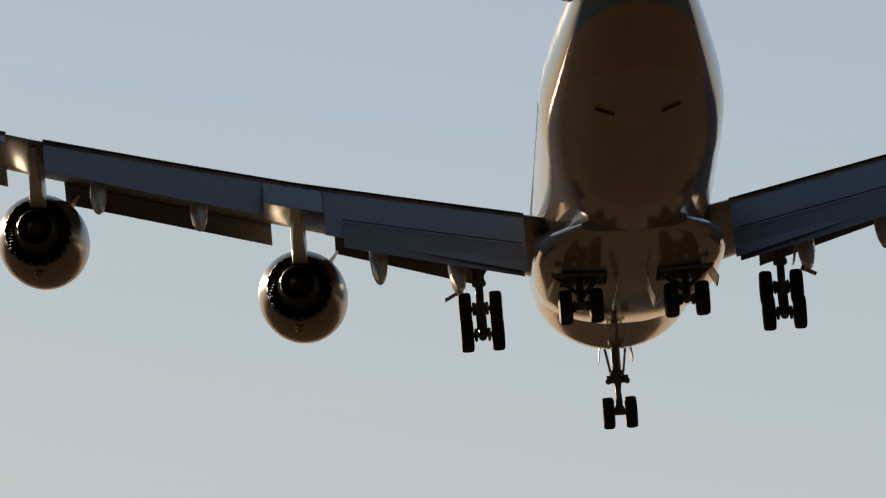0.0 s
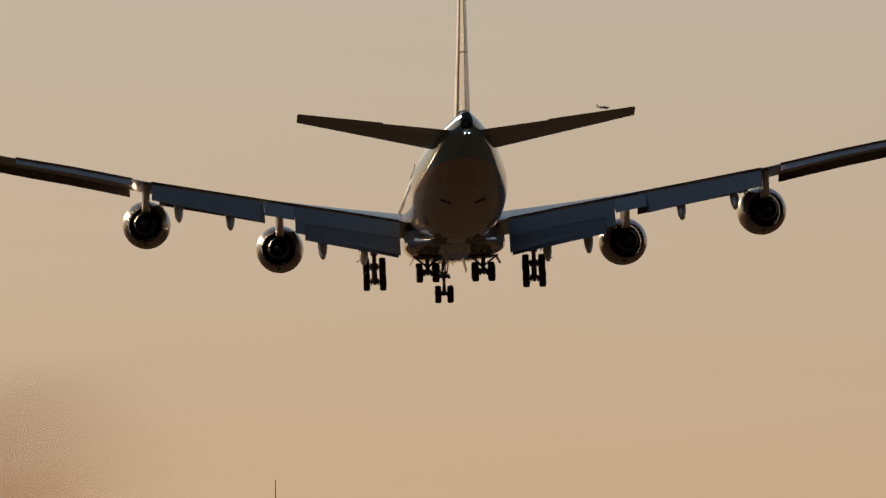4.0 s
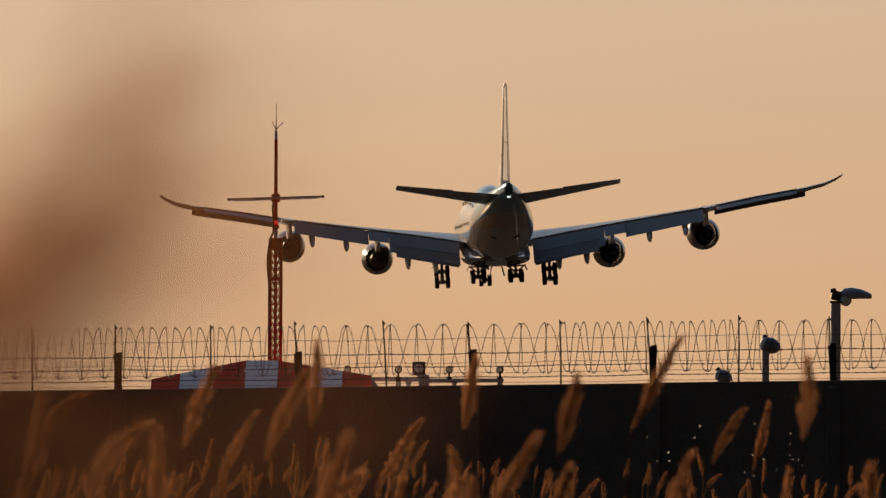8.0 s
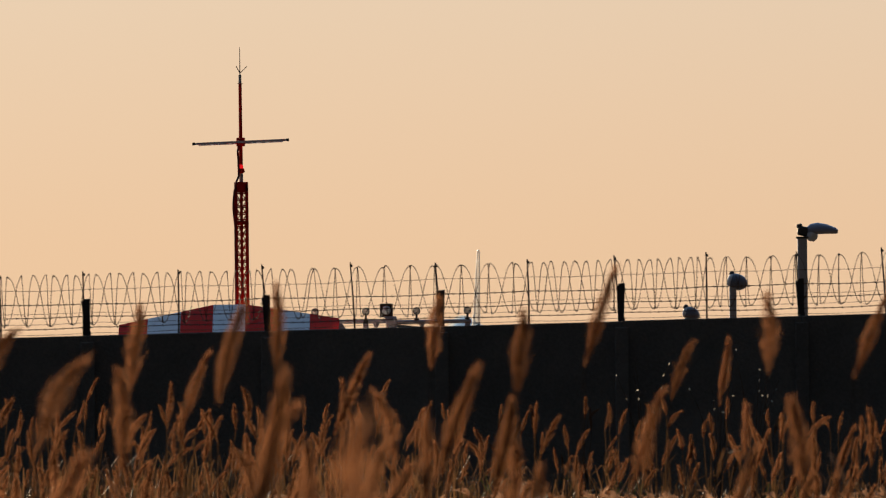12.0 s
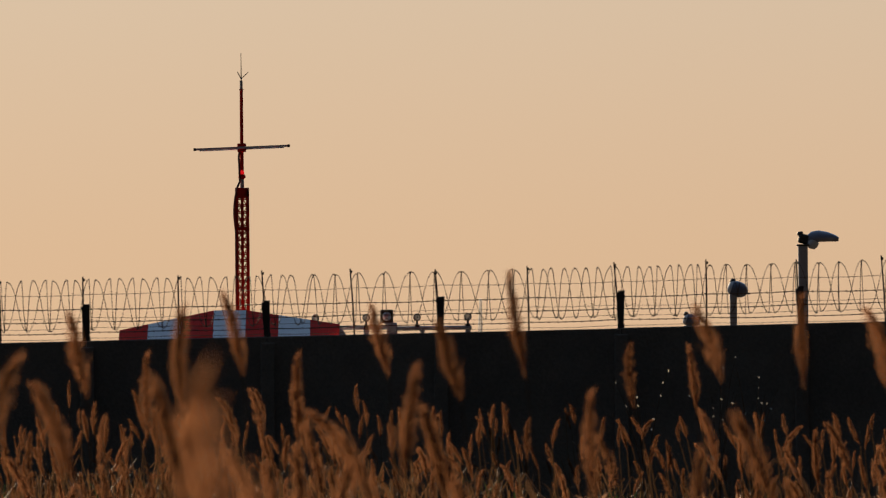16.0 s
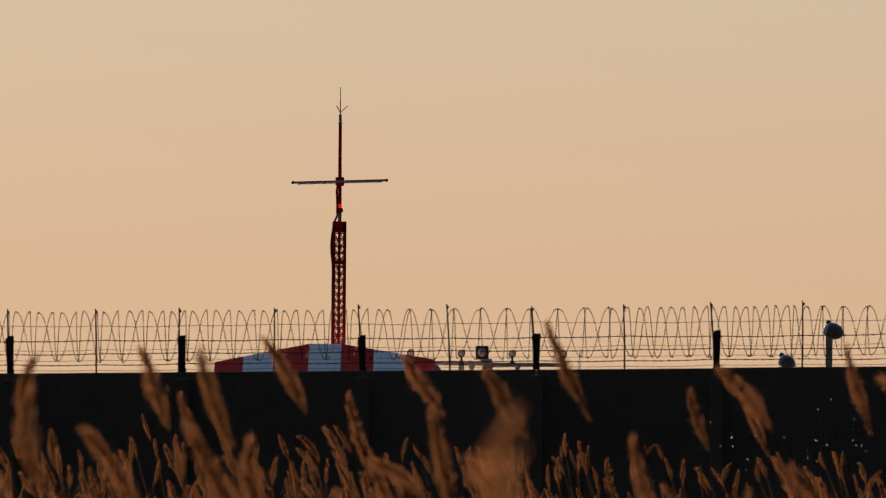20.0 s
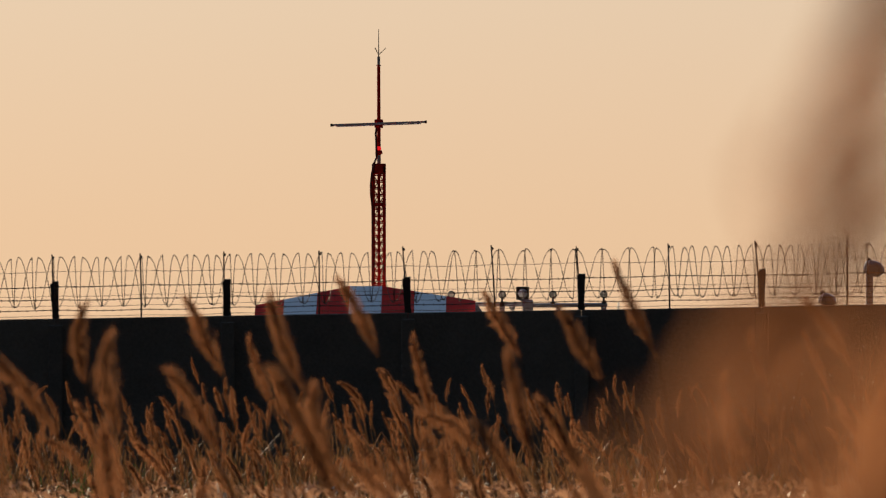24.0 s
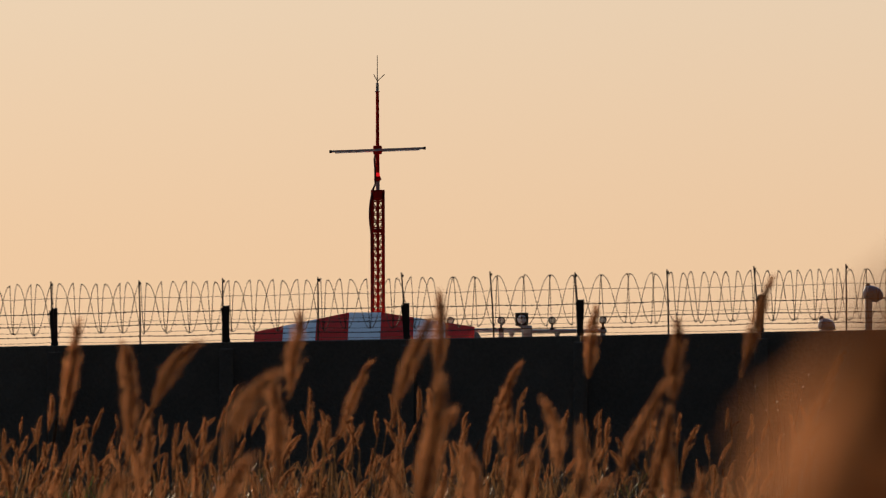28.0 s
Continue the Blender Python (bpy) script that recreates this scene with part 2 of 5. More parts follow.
M_TYRE = material("tyre_rubber", (0.022, 0.021, 0.021), rough=0.8, scale=5, vary=0.2, bump=0.1)
M_GLASS = material("window_glass", (0.03, 0.035, 0.04), rough=0.08, scale=3, vary=0.1, bump=0.0)


# ---- mesh helpers ----
def finish(name, bm, mat, smooth=False):
    bmesh.ops.recalc_face_normals(bm, faces=bm.faces)
    me = bpy.data.meshes.new(name)
    bm.to_mesh(me)
    bm.free()
    me.materials.append(mat)
    if smooth:
        me.polygons.foreach_set("use_smooth", [True] * len(me.polygons))
        me.set_sharp_from_angle(angle=radians(40))
    return me


def part(name, bm, mat, parent, label="", smooth=False):
    ob = new(name, finish(name, bm, mat, smooth))
    ob.parent = parent
    return tagged(ob, label=label) if label else ob


def solo(name, bm, mat, label, category, kind="", group="", smooth=False):
    return tagged(new(name, finish(name, bm, mat, smooth)), label, category, group, kind)


def rings(bm, loops, cap=True, closed=True):
    """Skin a row of equal rings of points."""
    vs = [[bm.verts.new(p) for p in ring] for ring in loops]
    n = len(vs[0])
    for a, b in zip(vs, vs[1:]):
        for i in range(n if closed else n - 1):
            j = (i + 1) % n
            bm.faces.new((a[i], a[j], b[j], b[i]))
    if cap:
        bm.faces.new(vs[0])
        bm.faces.new(list(reversed(vs[-1])))
    return vs


def block(bm, c, size, turn=None, bevel=0.0):
    m = Matrix.Translation(c) @ (turn or Matrix.Identity(4)) @ Matrix.Diagonal((*size, 1))
    made = bmesh.ops.create_cube(bm, size=1, matrix=m)["verts"]
    if bevel:
        edges = {e for v in made for e in v.link_edges}
        bmesh.ops.bevel(bm, geom=list(edges), offset=bevel, segments=1, affect="EDGES", profile=0.5)


def tube(bm, pts, radii, n=8, cap=True):
    """A tube along points, with one radius or one for each."""
    pts = [Vector(p) for p in pts]
    if not isinstance(radii, (list, tuple)):
        radii = [radii] * len(pts)
    loops = []
    for i, p in enumerate(pts):
        d = (pts[min(i + 1, len(pts) - 1)] - pts[max(i - 1, 0)]).normalized()
        up = Vector((0, 0, 1)) if abs(d.z) < 0.9 else Vector((0, 1, 0))
        a = d.cross(up).normalized()
        b = d.cross(a)
        loops.append([p + (a * math.cos(2 * math.pi * k / n) + b * math.sin(2 * math.pi * k / n)) * radii[i] for k in range(n)])
    rings(bm, loops, cap)


def lathe(bm, profile, n=32, at=(0, 0, 0), turn=None, cap=False):
    """Turn (radius, y) pairs about the y axis."""
    m = Matrix.Translation(at) @ (turn or Matrix.Identity(4))
    rings(bm, [[m @ Vector((r * math.cos(2 * math.pi * k / n), y, r * math.sin(2 * math.pi * k / n))) for k in range(n)] for r, y in profile], cap)


def piece_mesh(name, verts, faces, mat, smooth=False):
    me = bpy.data.meshes.new(name)
    me.from_pydata(verts, [], faces)
    me.materials.append(mat)
    if smooth:
        me.polygons.foreach_set("use_smooth", [True] * len(me.polygons))
    return me


def lerp_table(table, x):
    """Linear look-up in rows whose first number grows."""
    if x <= table[0][0]:
        return table[0][1:]
    for a, b in zip(table, table[1:]):
        if x <= b[0]:
            f = (x - a[0]) / (b[0] - a[0])
            return tuple(p + (q - p) * f for p, q in zip(a[1:], b[1:]))
    return table[-1][1:]


# ---- ground, runway ----
def far(x, z, d, base=313.0):
    """A place seen at distance base, pushed along its line of sight to distance d."""
    k = d / base
    return x * k, d, 1.65 + (z - 1.65) * k


def build_ground():
    bm = bmesh.new()
    xs = [-4800, -2000, -600, -200, -60, -20, -10, -5, 0, 5, 10, 20, 60, 200, 600, 2000, 4800]
    ys = [-4800, -1000, -200, -40, -10, 0, 10, 20, 30, 45, 60, 75, 90, 105, 120, 135, 150, 165, 200, 300, 600, 1500, 3000, 4950]
    grid = []
    for y in ys:
        row = []
        for x in xs:
            near = abs(x) < 30 and 5 < y < 160
            row.append(bm.verts.new((x, y, 0.10 * noise.noise((x * 0.13, y * 0.07, 2.0)) - 0.04 if near else -0.04)))
        grid.append(row)
    for a, b in zip(grid, grid[1:]):
        for i in range(len(xs) - 1):
            bm.faces.new((a[i], a[i + 1], b[i + 1], b[i]))
    ground = solo("ground", bm, M_GROUND, "flat dry soil under reeds, mown dry grass beyond the wall", "ground", "structure", smooth=True)
    ground.data.materials.append(M_FIELD)
    for face in ground.data.polygons:
        face.material_index = 1 if face.center.y > WALL_Y else 0
    bm = bmesh.new()
    block(bm, (25, 2900, -0.02), (60, 3600, 0.06))
    solo("runway", bm, M_ASPHALT, "grey asphalt runway behind the concrete wall", "runway", "structure")
    bm = bmesh.new()
    for i in range(24):
        block(bm, (25, 1200 + i * 120, 0.014), (0.9, 36, 0.004))
    solo("trim", bm, M_WHITE, "white painted centre line dashes on the runway", "marking", "structure")


WALL_Y = 165.0
build_ground()


# ---- wall and fence ----


def wall_top(x):
    return 2.70 + 0.0158 * (x + 1.5)


# posts stand at slightly uneven steps
POST_X = sorted([-1.51 + d for d in (-5.04, -2.58, 0.0, 2.48, 5.06, 7.64)] + [-6.55 - 2.52 * k for k in range(1, 21)] + [6.13 + 2.52 * k for k in range(1, 18)])


def build_wall():
    bm = bmesh.new()
    block(bm, (0, WALL_Y, -0.12), (120, 0.5, 0.36))
    wall = solo("wall_perimeter", bm, M_CONCRETE, "dark weathered precast concrete boundary wall in shade", "wall", "structure")
    # one panel, sheared to follow the slope of the crest
    w, t, h = 2.52, 0.09, 2.62
    bmp = bmesh.new()
    block(bmp, (0, 0, 0), (w - 0.002, 2 * t, h), bevel=0.012)
    for v in bmp.verts:
        v.co.z += 0.0158 * v.co.x
    panel = finish("concrete_panel", bmp, M_CONCRETE)
    bmp = bmesh.new()
    block(bmp, (0, 0, 0), (0.20, 0.05, h - 0.06), bevel=0.012)
    rib = finish("pilaster", bmp, M_CONCRETE)
    for x, nxt in zip(POST_X, POST_X[1:]):
        c = (x + nxt) / 2
        o = new("concrete_panel", panel)
        o.parent = wall
        o.matrix_basis = pose(c, WALL_Y + random.uniform(-0.012, 0.012), wall_top(c) - h / 2 + random.uniform(-0.008, 0.006), 0, 0, random.uniform(-0.15, 0.15)) @ Matrix.Diagonal(((nxt - x) / w, 1, 1, 1))
        o = new("pilaster", rib)
        o.parent = wall
        o.matrix_basis = pose(x, WALL_Y - t - 0.03, wall_top(x) - h / 2 - 0.06)


def wire_run(bm, pts, r):
    tube(bm, pts, r, n=4, cap=False)


def barb_verts(verts, faces, p, d, size):
    """A small four-pointed barb at p across the direction d."""
    d = d.normalized()
    a = d.cross(Vector((0, 1, 0.01))).normalized()
    b = d.cross(a)
    i = len(verts)
    verts += [tuple(q) for q in (p + a * size, p + d * size * 0.5, p - a * size, p - d * size * 0.5, p + b * size * 0.5, p - b * size * 0.5)]
    faces += [(i, i + 1, i + 4), (i + 1, i + 2, i + 4), (i + 2, i + 3, i + 4), (i + 3, i, i + 4),
              (i + 1, i, i + 5), (i + 2, i + 1, i + 5), (i + 3, i + 2, i + 5), (i, i + 3, i + 5)]


def bm_add(bm, verts, faces):
    vs = [bm.verts.new(v) for v in verts]
    for f in faces:
        bm.faces.new([vs[i] for i in f])


def build_fence():
    rng = random.Random(4)
    fence = tagged(new("security_fence"), "rusty barbed wire fence with razor coil topping a wall", "fence")
    fence.location = (0, WALL_Y, 2.7)
    inv = Matrix.Translation((0, -WALL_Y, -2.7))

    def put(name, bm, mat, label="", smooth=False):
        bm.transform(inv)
        return part(name, bm, mat, fence, label, smooth)

    near = [x for x in POST_X if -17 < x < 17]
    for x in near:
        # two plates side by side, the wider one splayed towards its head
        bm = bmesh.new()
        z = wall_top(x)
        h = 0.53 + rng.uniform(-0.02, 0.02)
        lean = pose(x, WALL_Y, z - 0.01, 0, rng.uniform(-1.5, 1.5))
        for xa, xb, ya, yb, top in ((-0.045, 0.048, -0.05, 0.05, h), (-0.072, -0.03, -0.035, 0.03, h - 0.03), (-0.05, 0.05, -0.058, 0.058, 0.06)):
            foot_l, foot_r = xa * (0.62 if top > 0.1 else 1), xb * (0.8 if top > 0.1 else 1)
            rings(bm, [[lean @ Vector(p) for p in ((foot_l, ya, 0), (foot_r, ya, 0), (foot_r, yb, 0), (foot_l, yb, 0))],
                       [lean @ Vector(p) for p in ((xa, ya, top), (xb, ya, top + 0.006), (xb, yb, top + 0.006), (xa, yb, top))]])
        put("post", bm, M_POST, "short dark steel post with a notched head")
    # a thin stake at each post and one between
    stakes = []
    for x, nxt in zip(near, near[1:]):
        stakes += [x - 0.07 + rng.uniform(-0.03, 0.02), (x + nxt) / 2 - 0.02 + rng.uniform(-0.09, 0.06)]
    for x in stakes:
        bm = bmesh.new()
        z = wall_top(x)
        top = Vector((x, WALL_Y + 0.05, z + 0.925 + rng.uniform(-0.02, 0.03)))
        foot = Vector((x + rng.choice((0.0, 0.02, 0.055, 0.07)), WALL_Y, z - 0.01))
        tube(bm, [foot, foot.lerp(top, 0.5) + Vector((0.006, 0, 0)), top], [0.014, 0.013, 0.011], n=5)
        block(bm, top - Vector((-0.012, 0, 0.045)), (0.04, 0.045, 0.04), bevel=0.008)
        put("stake", bm, M_WIRE, "thin rusty steel stake")
    # strands: height over the crest, setback, thickness
    for h, dy, r, barbed in ((0.67, 0.02, 0.0035, 0), (0.46, 0.0, 0.006, 1), (0.275, -0.02, 0.006, 1), (0.12, 0.0, 0.006, 1),
                             (0.335, 0.75, 0.003, 0), (0.19, 0.75, 0.003, 0), (0.045, 0.75, 0.0035, 0)):
        bm = bmesh.new()
        pts, verts, faces = [], [], []
        for i in range(131):
            x = -16 + i * 0.25
            sag = -0.012 * math.sin(math.pi * ((x + 1.51) % 1.26) / 1.26) + 0.006 * math.sin(x * 1.7 + h * 9)
            pts.append(Vector((x, WALL_Y + dy, wall_top(x) + h + sag)))
        wire_run(bm, pts, r)
        if barbed:
            x = -16.0
            while x < 16.3:
                i = min(129, int((x + 16) / 0.25))
                f = (x + 16) / 0.25 - i
                p = pts[i].lerp(pts[i + 1], f)
                barb_verts(verts, faces, p, Vector((1, 0, 0.4)), 0.022)
                x += 0.125 + rng.uniform(-0.02, 0.02)
            bm_add(bm, verts, faces)
        put("barbed_strand" if barbed else "wire_strand", bm, M_WIRE)
    # two coils of razor wire, wound against each other and clipped together, now at the foot, now at the crown
    def smooth(a, b, x):
        f = min(1.0, max(0.0, (x - a) / (b - a)))
        return f * f * (3 - 2 * f)

    def pitch(x):
        return 0.33 + 0.03 * smooth(-1.6, 0.2, x) - 0.06 * smooth(2.0, 2.5, x) + 0.02 * smooth(4.9, 5.4, x) + 0.03 * smooth(6.2, 6.8, x)

    def crown_gap(x):
        return 0.62 - 0.57 * smooth(-1.5, -0.8, x) + 0.55 * smooth(1.9, 2.5, x) - 0.55 * smooth(4.7, 5.1, x)

    def foot_gap(x):
        return 0.05 + 0.72 * smooth(-1.5, -0.4, x) - 0.70 * smooth(2.5, 3.1, x) + 0.72 * smooth(4.4, 5.0, x)

    crowns, x = [1.28], 1.28
    while x < 16.2:
        x += pitch(x) * (1 + rng.uniform(-0.13, 0.13))
        crowns.append(x)
    x = 1.28
    while x > -16.0:
        x -= pitch(x) * (1 + rng.uniform(-0.13, 0.13))
        crowns.insert(0, x)
    for way in (1, -1):
        bm = bmesh.new()
        pts, verts, faces = [], [], []
        tops = [x - way * crown_gap(x) * pitch(x) / 2 + rng.uniform(-0.012, 0.012) for x in crowns]
        feet = [(p + q) / 2 - way * foot_gap(p) * pitch(p) / 2 + rng.uniform(-0.012, 0.012) for p, q in zip(crowns, crowns[1:])]
        for i, foot in enumerate(feet):
            r = 0.362 + rng.uniform(-0.018, 0.014)
            for k in range(22):
                a = 2 * math.pi * k / 22
                top, b = (tops[i], a) if k <= 11 else (tops[i + 1], 2 * math.pi - a)
                # crowns and feet are rounder than a plain wave
                x = top + (foot - top) * (b / math.pi + 0.025 * math.sin(2 * b))
                pts.append(Vector((x, WALL_Y + 0.03 + way * r * math.sin(a), wall_top(x) + 0.515 + r * math.cos(a))))
        wire_run(bm, pts, 0.0042)
        for p, q in zip(pts, pts[1:]):
            for f in (0.2, 0.7):
                barb_verts(verts, faces, p.lerp(q, f), q - p, 0.0145)
        bm_add(bm, verts, faces)
        put("razor_coil", bm, M_WIRE, "coil of rusty razor wire")


# ---- hut, mast, lights beyond the wall ----
def build_hut():
    y0, y1 = 313.0, 318.0
    x0, x1 = -6.91, -0.89
    w = x1 - x0
    eave_l, eave_r, top = 3.86, 3.98, 4.40
    EAVE = 3.3
    hut = tagged(new("equipment_hut"), "equipment hut with a hipped roof in red and white bands", "hut")
    hut.location = (x0 + w / 2, y0, -0.04)
    inv = Matrix.Translation((-(x0 + w / 2), -y0, 0.04))

    def crest(f):
        if f < 0.425:
            return eave_l + (top - eave_l) * f / 0.425
        if f < 0.573:
            return top
        return top + (eave_r - top) * (f - 0.573) / 0.427

    cuts = (0, 0.129, 0.279, 0.425, 0.573, 0.721, 0.867, 1.0)
    for i, (a, b) in enumerate(zip(cuts, cuts[1:])):
        bm = bmesh.new()
        xa, xb = x0 + a * w + 0.004, x0 + b * w - 0.004
        prof = [(xa, EAVE), (xb, EAVE), (xb, crest(b)), (xa, crest(a))]
        rings(bm, [[(x, y0 + max(0.0, z - EAVE) * 4.0 + dy, z) for x, z in prof] for dy in (0, 0.06)])
        # folded ribs of the sheet
        for k in range(1, 5):
            f = a + (b - a) * k / 5
            xr = x0 + f * w
            up = crest(f) - EAVE
            tube(bm, [(xr, y0 - 0.005, EAVE), (xr, y0 + up * 4.0 - 0.005, crest(f) - 0.01)], 0.012, n=4)
        bm.transform(inv)
        part("roof_panel", bm, (M_RED, M_WHITE)[i % 2], hut, ("red painted panel", "white painted panel")[i % 2])
    for x, e in ((x0 + 0.03, eave_l), (x1 - 0.03, eave_r)):
        bm = bmesh.new()
        block(bm, (x, (y0 + 0.07 + y1) / 2, 1.63), (0.06, y1 - y0 - 0.2, 3.3))
        bm.transform(inv)
        part("side_wall", bm, M_RED, hut)
    bm = bmesh.new()
    block(bm, ((x0 + x1) / 2, y1 + 0.03, 1.63), (w, 0.06, 3.3))
    bm.transform(inv)
    part("back_wall", bm, M_WHITE, hut)
    bm = bmesh.new()
    block(bm, ((x0 + x1) / 2, y0 + 0.06, 1.64), (w - 0.2, 0.1, 3.32))
    bm.transform(inv)
    part("front_wall", bm, M_WHITE, hut)
    # bright folded verge at the low end of the roof
    bm = bmesh.new()
    rings(bm, [[(x1 + 0.0, y0 + dy, 3.88), (x1 + 0.10, y0 + dy, 3.80), (x1 + 0.26, y0 + dy, 3.56), (x1 + 0.26, y0 + dy, 3.3), (x1 + 0.0, y0 + dy, 3.3)] for dy in (1.2, 3.6)])
    bm.transform(inv)
    part("verge", bm, M_WHITE, hut, "white folded roof verge")
    # back slope of the roof
    for a, b in zip(cuts, cuts[1:]):
        bm = bmesh.new()
        xa, xb = x0 + a * w, x0 + b * w
        rings(bm, [[(xa, y0 + 0.07 + (crest(a) - EAVE) * 4.0, crest(a) - 0.03), (xb, y0 + 0.07 + (crest(b) - EAVE) * 4.0, crest(b) - 0.03), (xb, y1 + 0.1, EAVE), (xa, y1 + 0.1, EAVE)],
                   [(xa, y0 + 0.07 + (crest(a) - EAVE) * 4.0, crest(a)), (xb, y0 + 0.07 + (crest(b) - EAVE) * 4.0, crest(b)), (xb, y1 + 0.1, EAVE + 0.03), (xa, y1 + 0.1, EAVE + 0.03)]])
        bm.transform(inv)
        part("roof_sheet", bm, M_RED, hut)


def build_mast():
    D = 318.8
    x, _, zc = far(-3.5, 8.81, D)
    top = far(0, 10.65, D)[2]
    lat = far(0, 7.61, D)[2]
    whip = far(0, 11.38, D)[2]
    mast = tagged(new("antenna_mast"), "slim red lattice mast with a cross arm, aerial and red beacon", "mast")
    mast.location = (x, D, -0.04)
    h = 0.15
    for sx in (-1, 1):
        for sy in (-1, 1):
            bm = bmesh.new()
            block(bm, (sx * h, sy * h, lat / 2 + 0.02), (0.085, 0.085, lat + 0.04), bevel=0.008)
            part("leg", bm, M_MAST, mast)
    def face_plate(axis, sgn, name):
        """Rungs, diagonals and a middle bar on one side of the shaft, leaving two rows of small holes."""
        bm = bmesh.new()
        turn = pose(0, 0, 0, 0, 0, 90 if axis else 0)
        n = int(lat / 0.19)
        for i in range(n):
            z = 0.1 + i * 0.19 + (0.05 if sgn > 0 else 0)
            d = 1 if (i + (sgn > 0)) % 2 else -1
            m = turn @ Matrix.Translation((0, sgn * h, z))
            block(bm, m @ Vector((0, 0, 0)), (2 * h, 0.02, 0.038) if not axis else (0.02, 2 * h, 0.038))
            for e in (-1, 1) if sgn < 0 or axis else ():
                p, q = m @ Vector((e * 0.02, 0, 0.0 if d * e > 0 else 0.19)), m @ Vector((e * h, 0, 0.19 if d * e > 0 else 0.0))
                tube(bm, [p, q], 0.015, n=4)
        block(bm, turn @ Vector((0, sgn * h, lat / 2)), (0.075, 0.03, lat) if not axis else (0.03, 0.075, lat))
        part(name, bm, M_MAST, mast)

    for sgn in (-1, 1):
        face_plate(0, sgn, "lacing")
        face_plate(1, sgn, "lacing")
    bm = bmesh.new()
    block(bm, (0, 0, lat - 0.02), (0.385, 0.385, 0.27), bevel=0.012)
    part("head_plate", bm, M_MAST, mast)
    bm = bmesh.new()
    block(bm, (0, 0, lat - 1.02), (0.39, 0.39, 0.09), bevel=0.01)
    part("collar", bm, M_MAST, mast)
    bm = bmesh.new()
    tube(bm, [(0, 0, lat + 0.1), (0, 0, lat + 0.35)], 0.055, n=10)
    part("neck", bm, M_GALV, mast, "bare steel neck")
    bm = bmesh.new()
    tube(bm, [(0, 0, lat + 0.30), (0, 0, zc), (0, 0, top - 0.25)], [0.055, 0.05, 0.045], n=10)
    part("pole", bm, M_RED, mast)
    bm = bmesh.new()
    lathe(bm, [(0.05, -0.02), (0.11, 0.02), (0.08, 0.10), (0.06, 0.13)], 12, (0, 0, lat + 0.38), pose(0, 0, 0, 90), True)
    part("beacon_base", bm, M_RED, mast)
    bm = bmesh.new()
    lathe(bm, [(0.02, 0.0), (0.062, 0.0), (0.062, 0.07), (0.045, 0.10), (0.01, 0.12)], 12, (0, -0.02, lat + 0.49), pose(0, 0, 0, 90), True)
    part("beacon", bm, M_BEACON, mast, "glowing red obstruction light")
    bm = bmesh.new()
    block(bm, (0, 0, zc), (0.24, 0.22, 0.24), bevel=0.02)
    part("clamp", bm, M_RED, mast)
    tilt = pose(0, 0, 0, 0, -1.9)
    bm = bmesh.new()
    block(bm, (0, -0.13, zc), (2.58, 0.05, 0.06), tilt)
    part("cross_arm", bm, M_ALU, mast, "pale grey metal cross arm with dark ends")
    for e in (-1, 1):
        bm = bmesh.new()
        block(bm, (e * 1.30, -0.13, zc + e * 0.043), (0.07, 0.075, 0.08), tilt, bevel=0.01)
        part("end_cap", bm, M_POST, mast)
    bm = bmesh.new()
    block(bm, (0, 0.13, zc - 0.03), (2.34, 0.04, 0.045), tilt)
    part("cross_arm", bm, M_ALU, mast, "pale grey metal cross arm with dark ends")
    bm = bmesh.new()
    tube(bm, [(0, 0, top - 0.27), (0, 0, top - 0.02)], 0.04, n=8)
    block(bm, (0, 0, top - 0.26), (0.14, 0.06, 0.02))
    part("aerial_base", bm, M_GALV, mast, "grey aerial base")
    bm = bmesh.new()
    tube(bm, [(0, 0, top - 0.05), (0, 0, top + 0.25), (0, 0, whip)], [0.016, 0.012, 0.008], n=6)
    part("whip", bm, M_POST, mast)
    for a in (0, 120, 240):
        bm = bmesh.new()
        d = Vector((math.cos(radians(a)), math.sin(radians(a)), 0)) * 0.2
        tube(bm, [(0, 0, top + 0.03), (d.x, d.y, top + 0.22)], 0.011, n=5)
        part("radial", bm, M_POST, mast)
    bm = bmesh.new()
    pts = [(-0.175, -0.19, z) for z in np.linspace(0.0, lat - 1.1, 12)]
    pts += [(-0.185 - 0.035 * math.sin(f * math.pi), -0.19, lat - 1.0 + 0.85 * f) for f in (0.1, 0.25, 0.4, 0.55, 0.7, 0.85, 1.0)]
    pts += [(-0.13, -0.21, lat + 0.12), (-0.06, -0.09, lat + 0.3), (-0.07, -0.07, lat + 0.75), (-0.085, -0.07, lat + 0.95), (-0.055, -0.06, zc - 0.1)]
    tube(bm, pts, 0.03, n=6)
    part("cable", bm, M_CABLE, mast, "dark red cable run looping beside the shaft")


